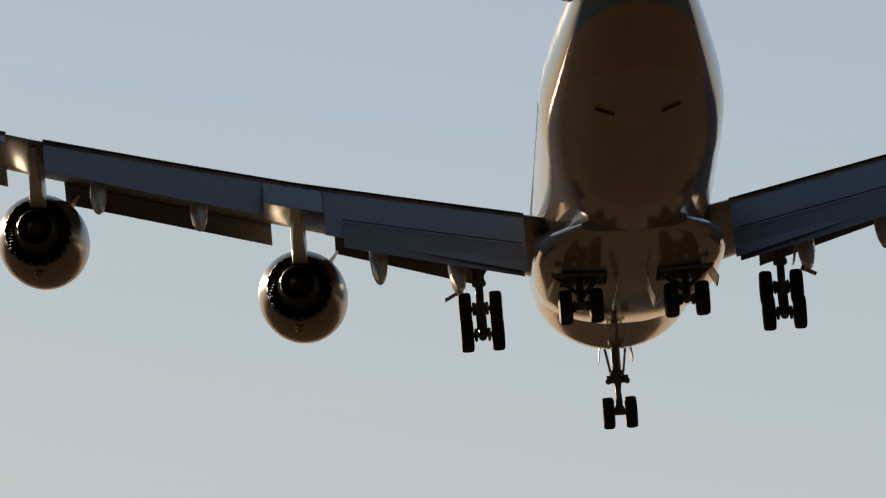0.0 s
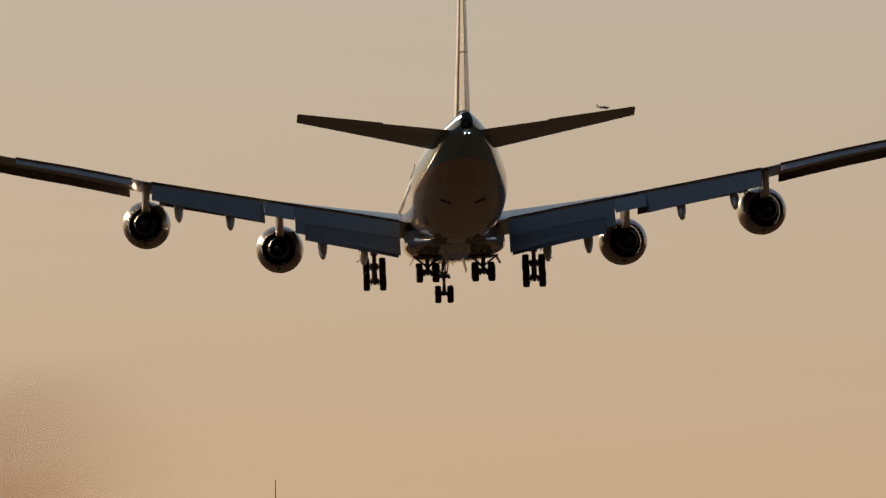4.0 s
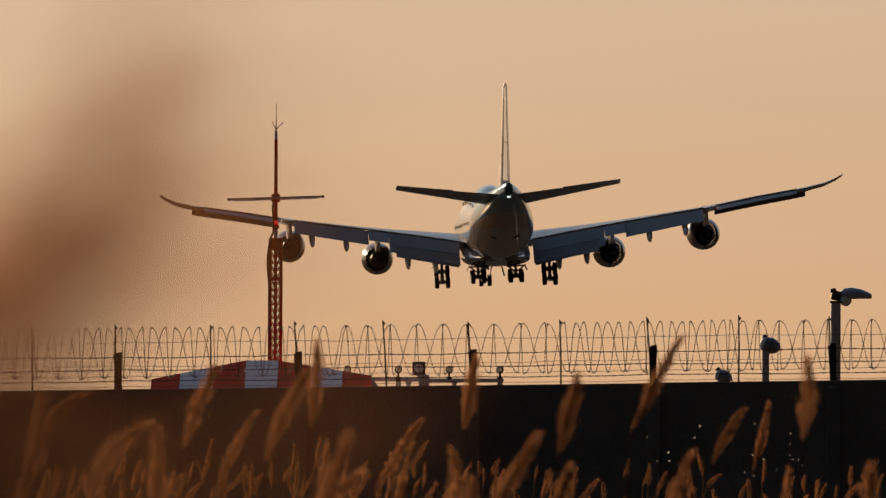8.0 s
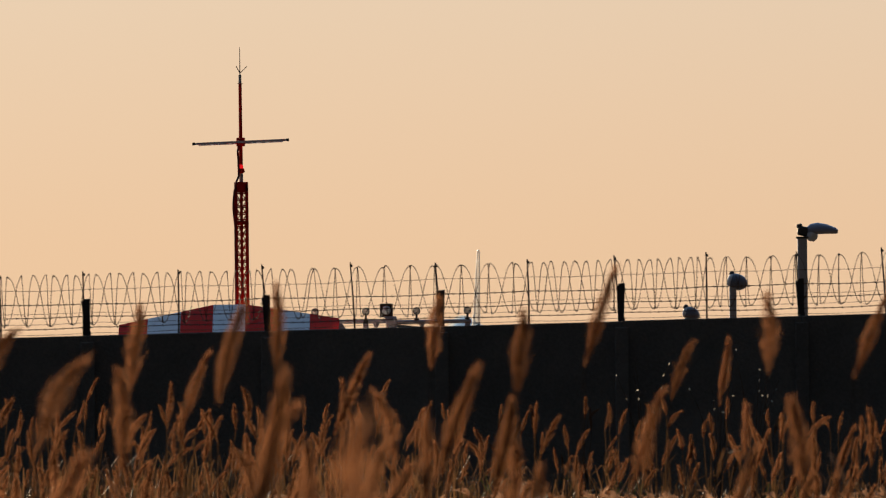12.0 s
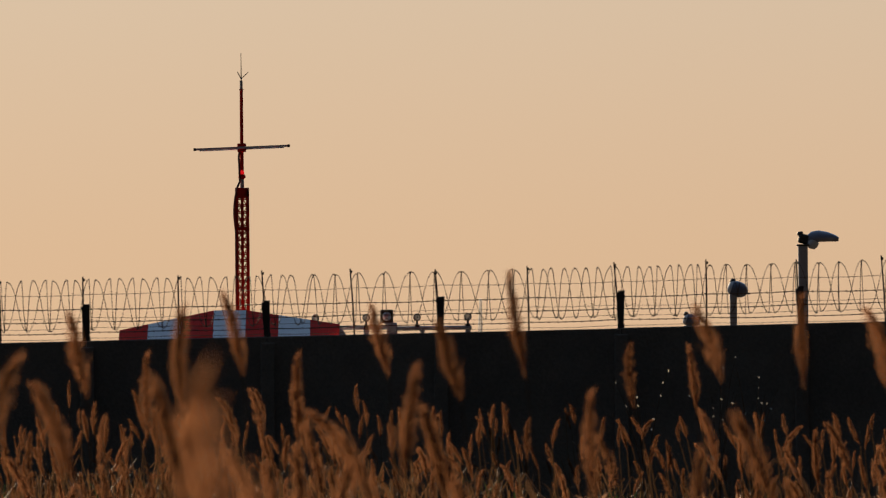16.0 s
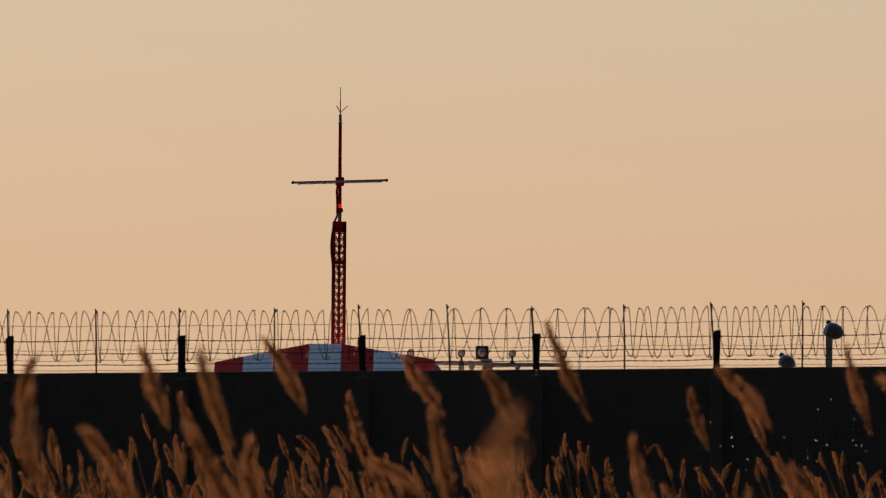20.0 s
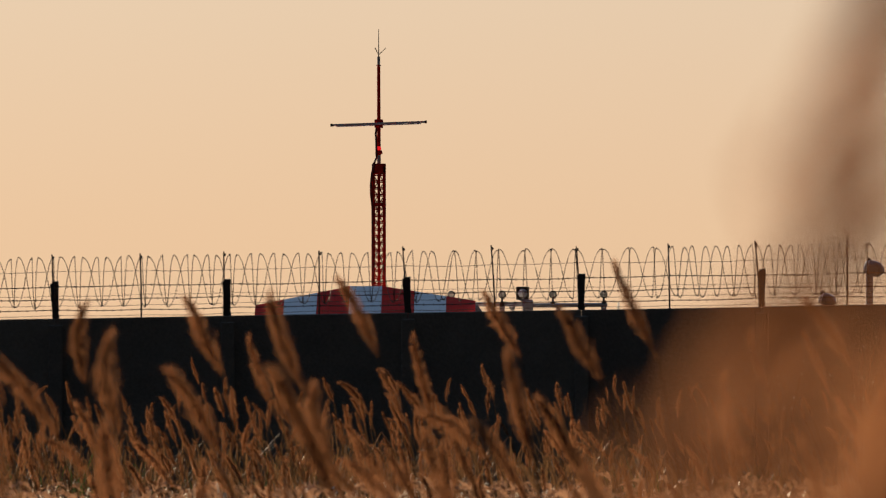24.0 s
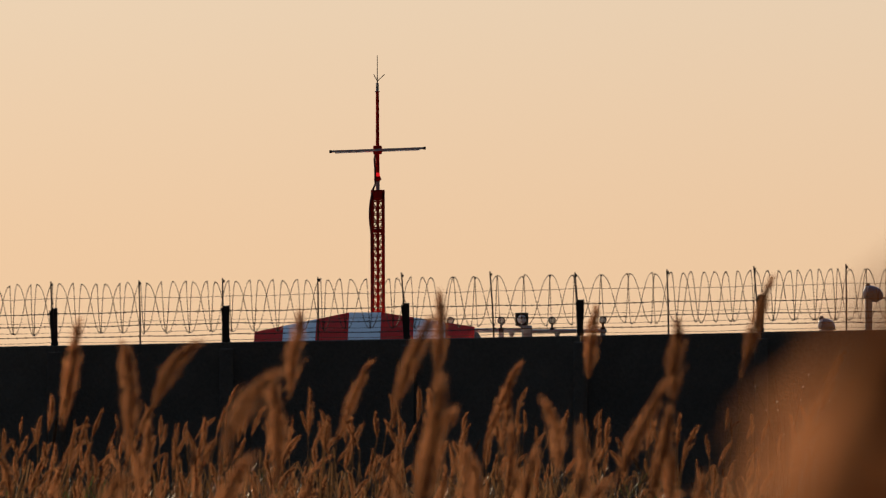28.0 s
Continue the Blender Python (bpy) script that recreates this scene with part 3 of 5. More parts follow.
def build_light_bar():
    D = 320.0
    k = D / 313.0
    bar = tagged(new("approach_light_bar"), "grey steel pipe carrying round approach lamps on short stems", "light bar")
    bar.location = (0.35 * k, D, -0.04)
    inv = Matrix.Translation((-0.35 * k, -D, 0.04))
    zb, zl = far(0, 3.83, D)[2], far(0, 4.13, D)[2]

    def put(name, bm, mat, parent, label="", smooth=False):
        bm.transform(inv)
        return part(name, bm, mat, parent, label, smooth)

    bm = bmesh.new()
    tube(bm, [(-2.3, D, zb + 0.03), (0.56 * k, D, zb + 0.03)], 0.06, n=12)
    put("pipe", bm, M_GALV, bar, smooth=True)
    bm = bmesh.new()
    tube(bm, [(0.52 * k, D - 0.03, zb), (2.70 * k, D - 0.03, zb + 0.01)], 0.058, n=12)
    put("pipe", bm, M_GALV, bar, smooth=True)
    bm = bmesh.new()
    block(bm, (0.54 * k, D - 0.02, zb - 0.02), (0.30, 0.2, 0.30), bevel=0.03)
    block(bm, (0.50 * k, D - 0.02, zb + 0.14), (0.36, 0.14, 0.05), bevel=0.01)
    put("coupling_box", bm, M_GALV, bar, "grey steel coupling box")
    for x in (-0.16, 0.54, 2.6):
        bm = bmesh.new()
        block(bm, (x * k, D, zb / 2 - 0.02), (0.15, 0.14, zb), bevel=0.01)
        put("support", bm, M_GALV, bar)
    for x in (0.12, 1.36):
        bm = bmesh.new()
        lathe(bm, [(0.02, -0.11), (0.05, -0.10), (0.09, 0.0), (0.09, 0.02)], 12, (x * k, D, zb - 0.04), pose(0, 0, 0, 90), True)
        put("clamp", bm, M_GALV, bar)
    for x in (-1.54, -0.16, 1.22, 2.6):
        bm = bmesh.new()
        tube(bm, [(x * k, D, zb), (x * k, D, zl - 0.08)], 0.03, n=8)
        block(bm, (x * k, D, zb + 0.03), (0.14, 0.15, 0.15), bevel=0.02)
        put("stem", bm, M_POST, bar)
        bm = bmesh.new()
        lathe(bm, [(0.078, 0.05), (0.102, 0.04), (0.108, 0.0), (0.102, -0.04), (0.08, -0.05), (0.076, 0.0), (0.078, 0.05)], 20, (x * k, D, zl), None, False)
        lamp = put("lamp_housing", bm, M_POST, bar, "round black lamp rim", True)
        bm = bmesh.new()
        lathe(bm, [(0.008, 0.03), (0.05, 0.022), (0.077, 0.0), (0.06, -0.02), (0.008, -0.034)], 18, (x * k, D, zl), None, True)
        put("lens", bm, M_FROSTED, lamp, "pale glass lens", True)
    xf = 0.40 * k
    bm = bmesh.new()
    for c, size in (((xf - 0.155, zl + 0.03), (0.05, 0.36)), ((xf + 0.155, zl + 0.03), (0.05, 0.36)), ((xf, zl + 0.195), (0.27, 0.04)), ((xf, zl - 0.135), (0.27, 0.04))):
        block(bm, (c[0], D + 0.05, c[1]), (size[0], 0.22, size[1]), bevel=0.008)
    block(bm, (xf, D + 0.15, zl + 0.03), (0.28, 0.02, 0.30))
    tube(bm, [(xf, D, zb), (xf, D, zl - 0.13)], 0.035, n=8)
    flood = put("floodlight", bm, M_POST, bar, "square black floodlight")
    bm = bmesh.new()
    lathe(bm, [(0.008, -0.06), (0.07, -0.045), (0.125, 0.0), (0.125, 0.03)], 20, (xf, D - 0.065, zl + 0.03), None, True)
    put("lens", bm, M_LAMP_GLASS, flood, "glass lens with the sky's blue reflection put into its colour", True)


def build_lamp_post():
    D = 313.0
    x, zt = 11.71, 6.02
    post = tagged(new("street_lamp"), "grey lamp post with a tilted hooded head and lamp bowl", "street lamp")
    post.location = (x, D, -0.04)
    bm = bmesh.new()
    block(bm, (0, 0, zt / 2), (0.26, 0.26, zt + 0.04), bevel=0.03)
    part("column", bm, M_GALV, post, "grey square column")
    bm = bmesh.new()
    block(bm, (0.0, 0, zt + 0.02), (0.34, 0.34, 0.05), bevel=0.012)
    block(bm, (0.02, 0, zt + 0.19), (0.28, 0.26, 0.26), pose(0, 0, 0, 0, 12), bevel=0.04)
    block(bm, (-0.07, 0, zt + 0.33), (0.16, 0.2, 0.12), pose(0, 0, 0, 0, -15), bevel=0.03)
    part("bracket", bm, M_POST, post, "dark pivot bracket")
    bm = bmesh.new()
    loops = []
    for f, w, zlo, zhi in ((0.0, 0.10, -0.16, 0.10), (0.12, 0.15, -0.14, 0.19), (0.35, 0.19, -0.10, 0.22), (0.65, 0.19, -0.09, 0.17), (0.9, 0.15, -0.09, 0.08), (0.98, 0.10, -0.08, 0.03)):
        xx = 0.13 + f * 0.86
        loops.append([(xx, w * math.cos(a), zt + 0.20 + (zhi if math.sin(a) > 0 else -zlo) * math.sin(a)) for a in [2 * math.pi * k / 16 for k in range(16)]])
    rings(bm, loops)
    part("hood", bm, M_HOOD, post, "blue-grey metal hood", True)
    bm = bmesh.new()
    lathe(bm, [(0.02, 0.24), (0.13, 0.2), (0.17, 0.1), (0.16, 0.0), (0.1, -0.04)], 18, (0.30, 0, zt + 0.14), pose(0, 0, 0, -90, 0, 0) @ pose(0, 0, 0, 0, 0, 30), True)
    part("lamp_bowl", bm, M_LAMP_GLASS, post, "grey lamp bowl", True)


def build_round_light(x, z, s):
    D = 313.0
    ob = tagged(new("round_light"), "round blue-grey floodlight with pale lens on a grey post", "light", "round lights")
    ob.location = (x - 0.11, D, -0.04)
    bm = bmesh.new()
    block(bm, (0, 0, (z - 0.12) / 2), (0.19, 0.19, z - 0.08), bevel=0.02)
    part("post", bm, M_GALV, ob)
    bm = bmesh.new()
    tip = pose(0.11, 0, z + 0.03, 0, 18) @ pose(0, 0, 0, 0, 0, 90)
    globe = [(0.155, 0.19), (0.185, 0.15), (0.215, 0.05), (0.215, -0.06), (0.185, -0.16), (0.12, -0.24), (0.04, -0.285), (0.005, -0.29)]
    lathe(bm, [(r * s, y * s * 1.05) for r, y in globe], 20, (0, 0, 0), tip)
    part("housing", bm, M_GLOBE, ob, "rounded blue-grey housing", True)
    bm = bmesh.new()
    lathe(bm, [(r * s, y * s * 1.05) for r, y in ((0.19, 0.15), (0.175, 0.195), (0.12, 0.235), (0.05, 0.255), (0.005, 0.26))], 20, (0, 0, 0), tip)
    part("lens", bm, M_WHITE, ob, "pale domed lens", True)
    bm = bmesh.new()
    lathe(bm, [(0.005, 0.075), (0.05, 0.055), (0.078, 0.0), (0.06, -0.05), (0.05, -0.11)], 12, (-0.02, 0, z + 0.25 * s), pose(0, 0, 0, 90))
    part("sensor_knob", bm, M_POST, ob, "dark round sensor knob", True)
    bm = bmesh.new()
    block(bm, (0.39 * s, 0, z - 0.08 * s), (0.12, 0.12, 0.03), pose(0, 0, 0, 0, 32), bevel=0.01)
    part("visor", bm, M_POST, ob, "dark visor")


build_hut()
build_mast()
build_light_bar()
build_lamp_post()
build_round_light(9.92, 4.83, 1.0)
build_round_light(8.66, 3.98, 0.84)


# ---- the landing airliner (x to its right, y forward, z up; stations s run back from the nose) ----
def fwd(s):
    return 37.5 - s


BODY = (  # station, half width, bottom, shoulder height, top
    (0.0, 0.06, -0.95, -0.85, -0.8), (0.5, 0.72, -1.2, -0.75, -0.2), (1.5, 1.3, -1.38, -0.5, 0.7), (3.0, 1.88, -1.62, -0.22, 1.9),
    (5.0, 2.42, -1.97, -0.05, 3.3), (7.5, 2.88, -2.38, 0.0, 4.3), (10.0, 3.12, -2.75, 0.0, 4.65), (12.0, 3.22, -3.0, 0.0, 4.75), (13.0, 3.25, -3.05, 0.0, 4.78), (19.0, 3.25, -3.08, 0.0, 4.78), (26.0, 3.25, -3.2, 0.0, 4.78),
    (30.0, 3.25, -3.3, 0.0, 4.5), (34.0, 3.25, -3.3, 0.0, 3.8), (38.0, 3.25, -3.3, 0.0, 3.45), (50.0, 3.25, -3.25, 0.05, 3.5), (54.0, 3.24, -2.9, 0.22, 3.6), (56.0, 3.17, -2.5, 0.42, 3.68),
    (58.0, 3.02, -2.1, 0.65, 3.75), (62.0, 2.62, -1.15, 1.18, 3.9), (66.0, 2.15, 0.03, 1.8, 4.03), (69.0, 1.72, 1.05, 2.35, 4.13), (71.5, 1.2, 1.88, 2.82, 4.22),
    (73.3, 0.72, 2.55, 3.22, 4.28), (74.2, 0.44, 2.88, 3.42, 4.24))


def body_ring(s, n=40, grow=0.0):
    w, lo, mid, hi = lerp_table(BODY, s)
    w += grow
    ring = []
    for k in range(n):
        a = 2 * math.pi * k / n
        c, q = math.cos(a), math.sin(a)
        if q < 0:
            ring.append((w * c, fwd(s), mid + (mid - lo + grow) * q))
        else:
            h = hi - mid
            # rounder shoulders towards the tail
            x = w * math.copysign(abs(c) ** (1 - 0.09 * min(1.0, max(0.0, (s - 54) / 6))), c)
            # the upper lobe is narrower where the body is tall
            lobe = max(0.0, h / w - 1.12) if w > 1.5 else 0.0
            x *= 1 - min(0.35, lobe * 0.75) * q ** 1.5
            ring.append((x, fwd(s), mid + (h + grow) * q))
    return ring


def foil(x, s_le, s_te, z_le, z_te, thick, n=9):
    """A wing section at span x from nose to tail, upper side first."""
    up, low = [], []
    for k in range(n + 1):
        f = 0.5 - 0.5 * math.cos(math.pi * k / n)
        t = thick * (s_te - s_le) * 5 * (0.2969 * math.sqrt(f) - 0.126 * f - 0.3516 * f * f + 0.2843 * f ** 3 - 0.1015 * f ** 4)
        s, z = s_le + f * (s_te - s_le), z_le + f * (z_te - z_le)
        up.append((x, fwd(s), z + t * 1.15))
        low.append((x, fwd(s), z - t * 0.85))
    return up + list(reversed(low[1:-1]))


WING = (  # span, leading edge, trailing edge of the fixed wing, its height, thickness
    (2.4, 22.9, 37.6, -1.35, 0.12), (3.3, 23.7, 37.7, -1.20, 0.12), (7.5, 27.4, 38.8, -0.46, 0.105), (11.9, 31.8, 40.6, 0.25, 0.1), (16.5, 36.4, 44.0, 0.97, 0.095), (21, 40.9, 47.7, 1.68, 0.09),
    (26, 45.4, 51.4, 2.66, 0.09), (30.5, 49.1, 54.5, 3.42, 0.085), (32.6, 51.6, 56.0, 3.92, 0.08), (33.7, 54.0, 57.1, 4.42, 0.08), (34.25, 56.2, 57.9, 4.8, 0.08))


def wing_at(x):
    return lerp_table(WING, x)


def side(ring, s):
    return [(s * p[0], p[1], p[2]) for p in ring]


def flap(bm, sg, xa, xb, chord_a, chord_b, drop, gap=0.12, thick=0.1, sink=0.12, out=0.0):
    """A hinged surface behind the fixed trailing edge, turned down by drop degrees."""
    loops = []
    for x, ch in ((xa, chord_a), ((xa + xb) / 2, (chord_a + chord_b) / 2), (xb, chord_b)):
        _, te, z, _ = wing_at(x)
        c, q = math.cos(radians(drop)), math.sin(radians(drop))
        ring = foil(x, 0, ch, 0, 0, thick)
        loops.append([(sg * x, fwd(te + gap + out) + (p[1] - fwd(0)) * c + p[2] * -q * -1, z - sink + (p[1] - fwd(0)) * q + p[2] * c) for p in ring])
    rings(bm, loops)


def build_airliner():
    plane = tagged(new("airliner"), "four-engined wide-body airliner, pale blue over silver grey, flaps and wheels down", "airplane")
    # body
    bm = bmesh.new()
    stations = [0.0, 0.25, 0.5, 1, 1.5, 2.2, 3, 4, 5, 6.2, 7.5, 8.7, 10, 11, 12, 13, 16, 19, 23, 26, 28, 30, 32, 34, 36, 38, 42, 46, 50, 52, 54, 56, 58, 60, 62, 64, 66, 67.5, 69, 70.3, 71.5, 72.5, 73.3, 74.2]
    rings(bm, [body_ring(s) for s in stations])
    part("fuselage", bm, M_LIVERY, plane, "fuselage painted pale blue above a tan band and grey belly", True)
    bm = bmesh.new()
    lathe(bm, [(0.44, 0.02), (0.36, -0.30), (0.30, -0.36), (0.26, -0.30), (0.22, 0.1)], 18, (0, fwd(74.2), 3.4))
    part("exhaust_pipe", bm, M_DARKMETAL, plane, "sooty tail exhaust", True)
    for x in (-0.1, 0.14):
        bm = bmesh.new()
        block(bm, (x, fwd(74.25), 2.80), (0.10, 0.1, 0.07), bevel=0.02)
        part("tail_light", bm, M_TAILLIGHT, plane, "white position light")
    # belly fairing
    bm = bmesh.new()
    loops = []
    for s, w, lo, hi in ((22.0, 1.6, -3.28, -2.2), (24.0, 2.6, -3.42, -1.4), (26.5, 3.25, -3.55, -0.9), (30, 3.48, -3.7, -0.5), (36, 3.54, -3.75, -1.1), (40, 3.45, -3.72, -1.9), (43, 3.2, -3.6, -2.35), (45.5, 2.7, -3.42, -2.6), (47.5, 1.9, -3.25, -2.75)):
        mid = (lo + hi) / 2
        ring = []
        for k in range(36):
            a = 2 * math.pi * k / 36
            c, q = math.cos(a), math.sin(a)
            ring.append((w * math.copysign(abs(c) ** 0.62, c), fwd(s), mid + (hi - lo) / 2 * math.copysign(abs(q) ** 0.75, q)))
        loops.append(ring)
    rings(bm, loops)
    part("belly_fairing", bm, M_FAIRING, plane, "grey wing to body fairing", True)
    for sg in (-1, 1):
        # near-black plate paints the shade of an open bay; nothing is cut out
        bm = bmesh.new()
        block(bm, (sg * 1.75, fwd(38.6), -3.72), (1.7, 3.2, 0.07), bevel=0.03)
        part("wheel_bay", bm, M_BAY, plane, "dark plate standing for the shade in an open wheel bay")
        bm = bmesh.new()
        for a, b in (((1.0, 40.2, -3.72), (1.92, 39.3, -4.45)), ((2.9, 40.0, -3.66), (1.92, 39.3, -4.40)), ((0.95, 40.3, -3.80), (2.9, 40.3, -3.74)), ((1.3, 37.4, -3.74), (1.92, 39.0, -4.5))):
            tube(bm, [(sg * a[0], fwd(a[1]), a[2]), (sg * b[0], fwd(b[1]), b[2])], 0.075, n=8)
        part("side_brace", bm, M_GEAR, plane, "dark steel side brace of the body gear")
        bm = bmesh.new()
        block(bm, (sg * 2.95, fwd(39.0), -3.95), (0.05, 2.6, 0.6), pose(0, 0, 0, 0, sg * -30), bevel=0.02)
        part("gear_door", bm, M_AIRWHITE, plane, "white gear door")
        bm = bmesh.new()
        block(bm, (sg * 0.62, fwd(38.8), -4.2), (0.05, 2.9, 1.15), pose(0, 0, 0, 0, sg * -14), bevel=0.02)
        part("gear_door", bm, M_AIRWHITE, plane)
        bm = bmesh.new()
        block(bm, (sg * 1.15, fwd(61.5), -1.04), (0.72, 0.35, 0.07), pose(0, 0, 0, 13, sg * -22), bevel=0.02)
        part("vent", bm, M_KRUEGER, plane, "dark outflow vent")
    # cabin windows and doors: joined rows of small panes
    for sg in (-1, 1):
        bm = bmesh.new()
        s = 9.0
        while s < 53:
            w, lo, mid, hi = lerp_table(BODY, s)
            z = 0.55
            off = w * math.sqrt(max(0.0, 1 - ((z - mid) / ((hi - mid) if z > mid else (mid - lo))) ** 2))
            block(bm, (sg * (off + 0.0), fwd(s), z), (0.02, 0.26, 0.36), bevel=0.008)
            s += 0.51
        tagged(part("cabin_window_row", bm, M_GLASS, plane, "row of small dark cabin windows"), kind="stuff")
        bm = bmesh.new()
        s = 11.0
        while s < 31:
            ring = body_ring(s)
            k = max(ring, key=lambda p: p[0] if abs(p[2] - 3.0) < 0.5 else -9)
            block(bm, (sg * k[0], fwd(s), 3.0), (0.03, 0.26, 0.34), bevel=0.01)
            s += 0.51
        tagged(part("cabin_window_row", bm, M_GLASS, plane, "row of small dark cabin windows"), kind="stuff")
    for sg in (-1, 1):
        bm = bmesh.new()
        for s in (2.6, 3.2, 3.8):
            w, lo, mid, hi = lerp_table(BODY, s + 1.2)
            block(bm, (sg * (0.25 + (s - 2.6) * 0.55), fwd(s + 1.9), hi - 0.2 - (s - 2.6) * 0.25), (0.5, 0.5, 0.35), pose(0, 0, 0, 35, sg * 20), bevel=0.04)
        part("cockpit_window", bm, M_GLASS, plane)
    # fin and rudder
    FIN = ((3.2, 59.0, 71.6, 0.55), (4.6, 61.5, 72.2, 0.5), (9.7, 66.6, 74.0, 0.33), (14.6, 71.4, 75.3, 0.2), (14.87, 72.2, 75.4, 0.1))

    def fin_ring(z, a, b):
        le, te, th = lerp_table(FIN, z)
        out = []
        for sgn in (1, -1):
            fs = [a + (b - a) * k / 6 for k in range(7)]
            if sgn < 0:
                fs = fs[::-1][1:-1] if a == 0 else fs[::-1]
            for f in fs:
                t = th * 2.2 * (1.48 * math.sqrt(f) - 0.63 * f - 1.76 * f * f + 1.42 * f ** 3 - 0.5 * f ** 4) if f < 0.999 else 0.02
                out.append((sgn * max(t, 0.02), fwd(le + f * (te - le)), z))
        return out

    bm = bmesh.new()
    rings(bm, [fin_ring(z, 0.0, 0.68) for z in (3.2, 4.6, 7, 9.7, 12, 14.6, 14.87)])
    part("fin", bm, M_FIN, plane, "tall white tail fin with a plain roundel", True)
    for za, zb in ((5.25, 9.0), (9.1, 14.6)):
        bm = bmesh.new()
        rings(bm, [fin_ring(z, 0.69, 1.0) for z in (za, (za + zb) / 2, zb)])
        part("rudder", bm, M_AIRWHITE, plane, smooth=True)
    # tailplanes
    TAIL = ((0.9, 63.8, 71.6, 3.95, 0.10), (11.1, 72.2, 75.1, 5.1, 0.09))
    for sg in (-1, 1):
        def tail_ring(x, a, b, z_off=0.0):
            le, te, z, th = lerp_table(TAIL, x)
            dip = 0.15 * (te - le)
            return side(foil(x, le + a * (te - le), le + b * (te - le), z - dip * (1 - a), z - dip * (1 - b) + z_off, th * (1 if a == 0 else 0.7)), sg)
        bm = bmesh.new()
        rings(bm, [tail_ring(x, 0, 0.86) for x in (0.9, 4, 7.5, 10.7, 11.1)])
        stab = part("stabilizer", bm, M_WING, plane, smooth=True)
        for xa, xb, b, dz in ((0.95, 5.435, 1.05, -0.10), (5.437, 11.05, 1.0, 0.02)):
            bm = bmesh.new()
            rings(bm, [tail_ring(x, 0.70, b, dz) for x in (xa, xb)])
            part("elevator", bm, M_WING, stab)
    # wings
    for sg in (-1, 1):
        bm = bmesh.new()
        loops = []
        for x, le, te, z, th in WING:
            tw = 0.30 * max(0.0, 1 - x / 13) - 0.22 * min(1.0, x / 13)
            loops.append(side(foil(x, le, te, z + tw - 0.1 * (te - le) * 0.3, z, th), sg))
        rings(bm, loops)
        wing = part("wing", bm, M_WING, plane, "swept grey wing with a raked tip", True)
        for name, xa, xb, ca, cb, drop in (("inboard_flap", 3.75, 10.95, 3.85, 3.1, 37), ("outboard_flap", 13.08, 20.7, 2.35, 1.85, 37),
                                           ("inboard_aileron", 10.98, 13.05, 2.1, 2.0, 28), ("outboard_aileron", 22.0, 29.8, 1.35, 1.1, 14)):
            bm = bmesh.new()
            flap(bm, sg, xa, xb, ca, cb, drop)
            part(name, bm, M_FLAP, wing, smooth=True)
        bm = bmesh.new()
        flap(bm, sg, 3.9, 10.3, 1.75, 1.45, 46, thick=0.10, sink=1.36, out=1.9)
        part("aft_flap", bm, M_FLAP, wing, smooth=True)
        # thin near-black rod paints the shaded line between the flap sections
        bm = bmesh.new()
        pts = []
        for k in range(5):
            x = 3.9 + 6.4 * k / 4
            le, te, z, th = wing_at(x)
            pts.append((sg * x, fwd(te + 2.02), z - 1.27))
        tube(bm, pts, 0.024, n=6)
        part("flap_slot", bm, M_BAY, wing, "dark rod standing for the shade between two flap sections")
        # near-black rods draw the gap's shade along the trailing edge
        for xa, xb in ((3.75, 10.96), (10.97, 13.06), (13.07, 20.7), (22.0, 29.8)):
            bm = bmesh.new()
            pts = []
            for k in range(7):
                x = xa + (xb - xa) * k / 6
                le, te, z, th = wing_at(x)
                pts.append((sg * x, fwd(te + 0.03), z + 0.045))
            tube(bm, pts, 0.05, n=6)
            part("spoiler_edge", bm, M_BAY, wing, "dark rod standing for the shaded gap along the spoiler edge")
        # leading edge flaps hang forward and down
        for xa, xb in ((5.2, 10.6), (12.9, 20.2), (22.2, 31.0)):
            bm = bmesh.new()
            loops = []
            for k in range(5):
                x = xa + (xb - xa) * k / 4
                le, te, z, th = wing_at(x)
                z0 = z - 0.04 * (te - le) - (0.3 if xa > 12 else 0.1)
                c = 1.0 if xa < 20 else 0.75
                prof = [(0.25, 0.05), (-0.25, 0.02), (-0.62, -0.25), (-0.85, -0.62), (-0.80, -0.66), (-0.55, -0.36), (-0.2, -0.10), (0.25, -0.06)]
                loops.append([(sg * x, fwd(le + p * c), z0 + q * c) for p, q in prof])
            rings(bm, loops)
            part("leading_edge_flap", bm, M_KRUEGER, wing, "dark unpainted back of a leading edge flap", True)
        # flap track fairings
        for x, ln, w in ((6.3, 6.3, 0.38), (9.1, 6.2, 0.38), (15.4, 5.4, 0.36), (18.9, 5.2, 0.35)):
            bm = bmesh.new()
            le, te, z, th = wing_at(x)
            loops = []
            for k in range(13):
                f = k / 12
                s = te - 3.2 + f * ln
                r = w * (min(1.0, 0.15 + f * 1.6) * math.sqrt(max(0.0, 1 - max(0.0, (f - 0.72) / 0.285) ** 2)) + 0.02)
                zc = z - 0.85 - max(0.0, f - 0.35) * (3.3 if x < 10 else 2.0) - (0.35 if x < 10 else 0.05)
                loops.append([(sg * x + r * 0.85 * math.cos(a), fwd(s), zc + r * 1.7 * math.sin(a)) for a in [2 * math.pi * j / 12 for j in range(12)]])
            rings(bm, loops)
            part("flap_fairing", bm, M_AIRWHITE, wing, "white canoe-shaped flap fairing", True)
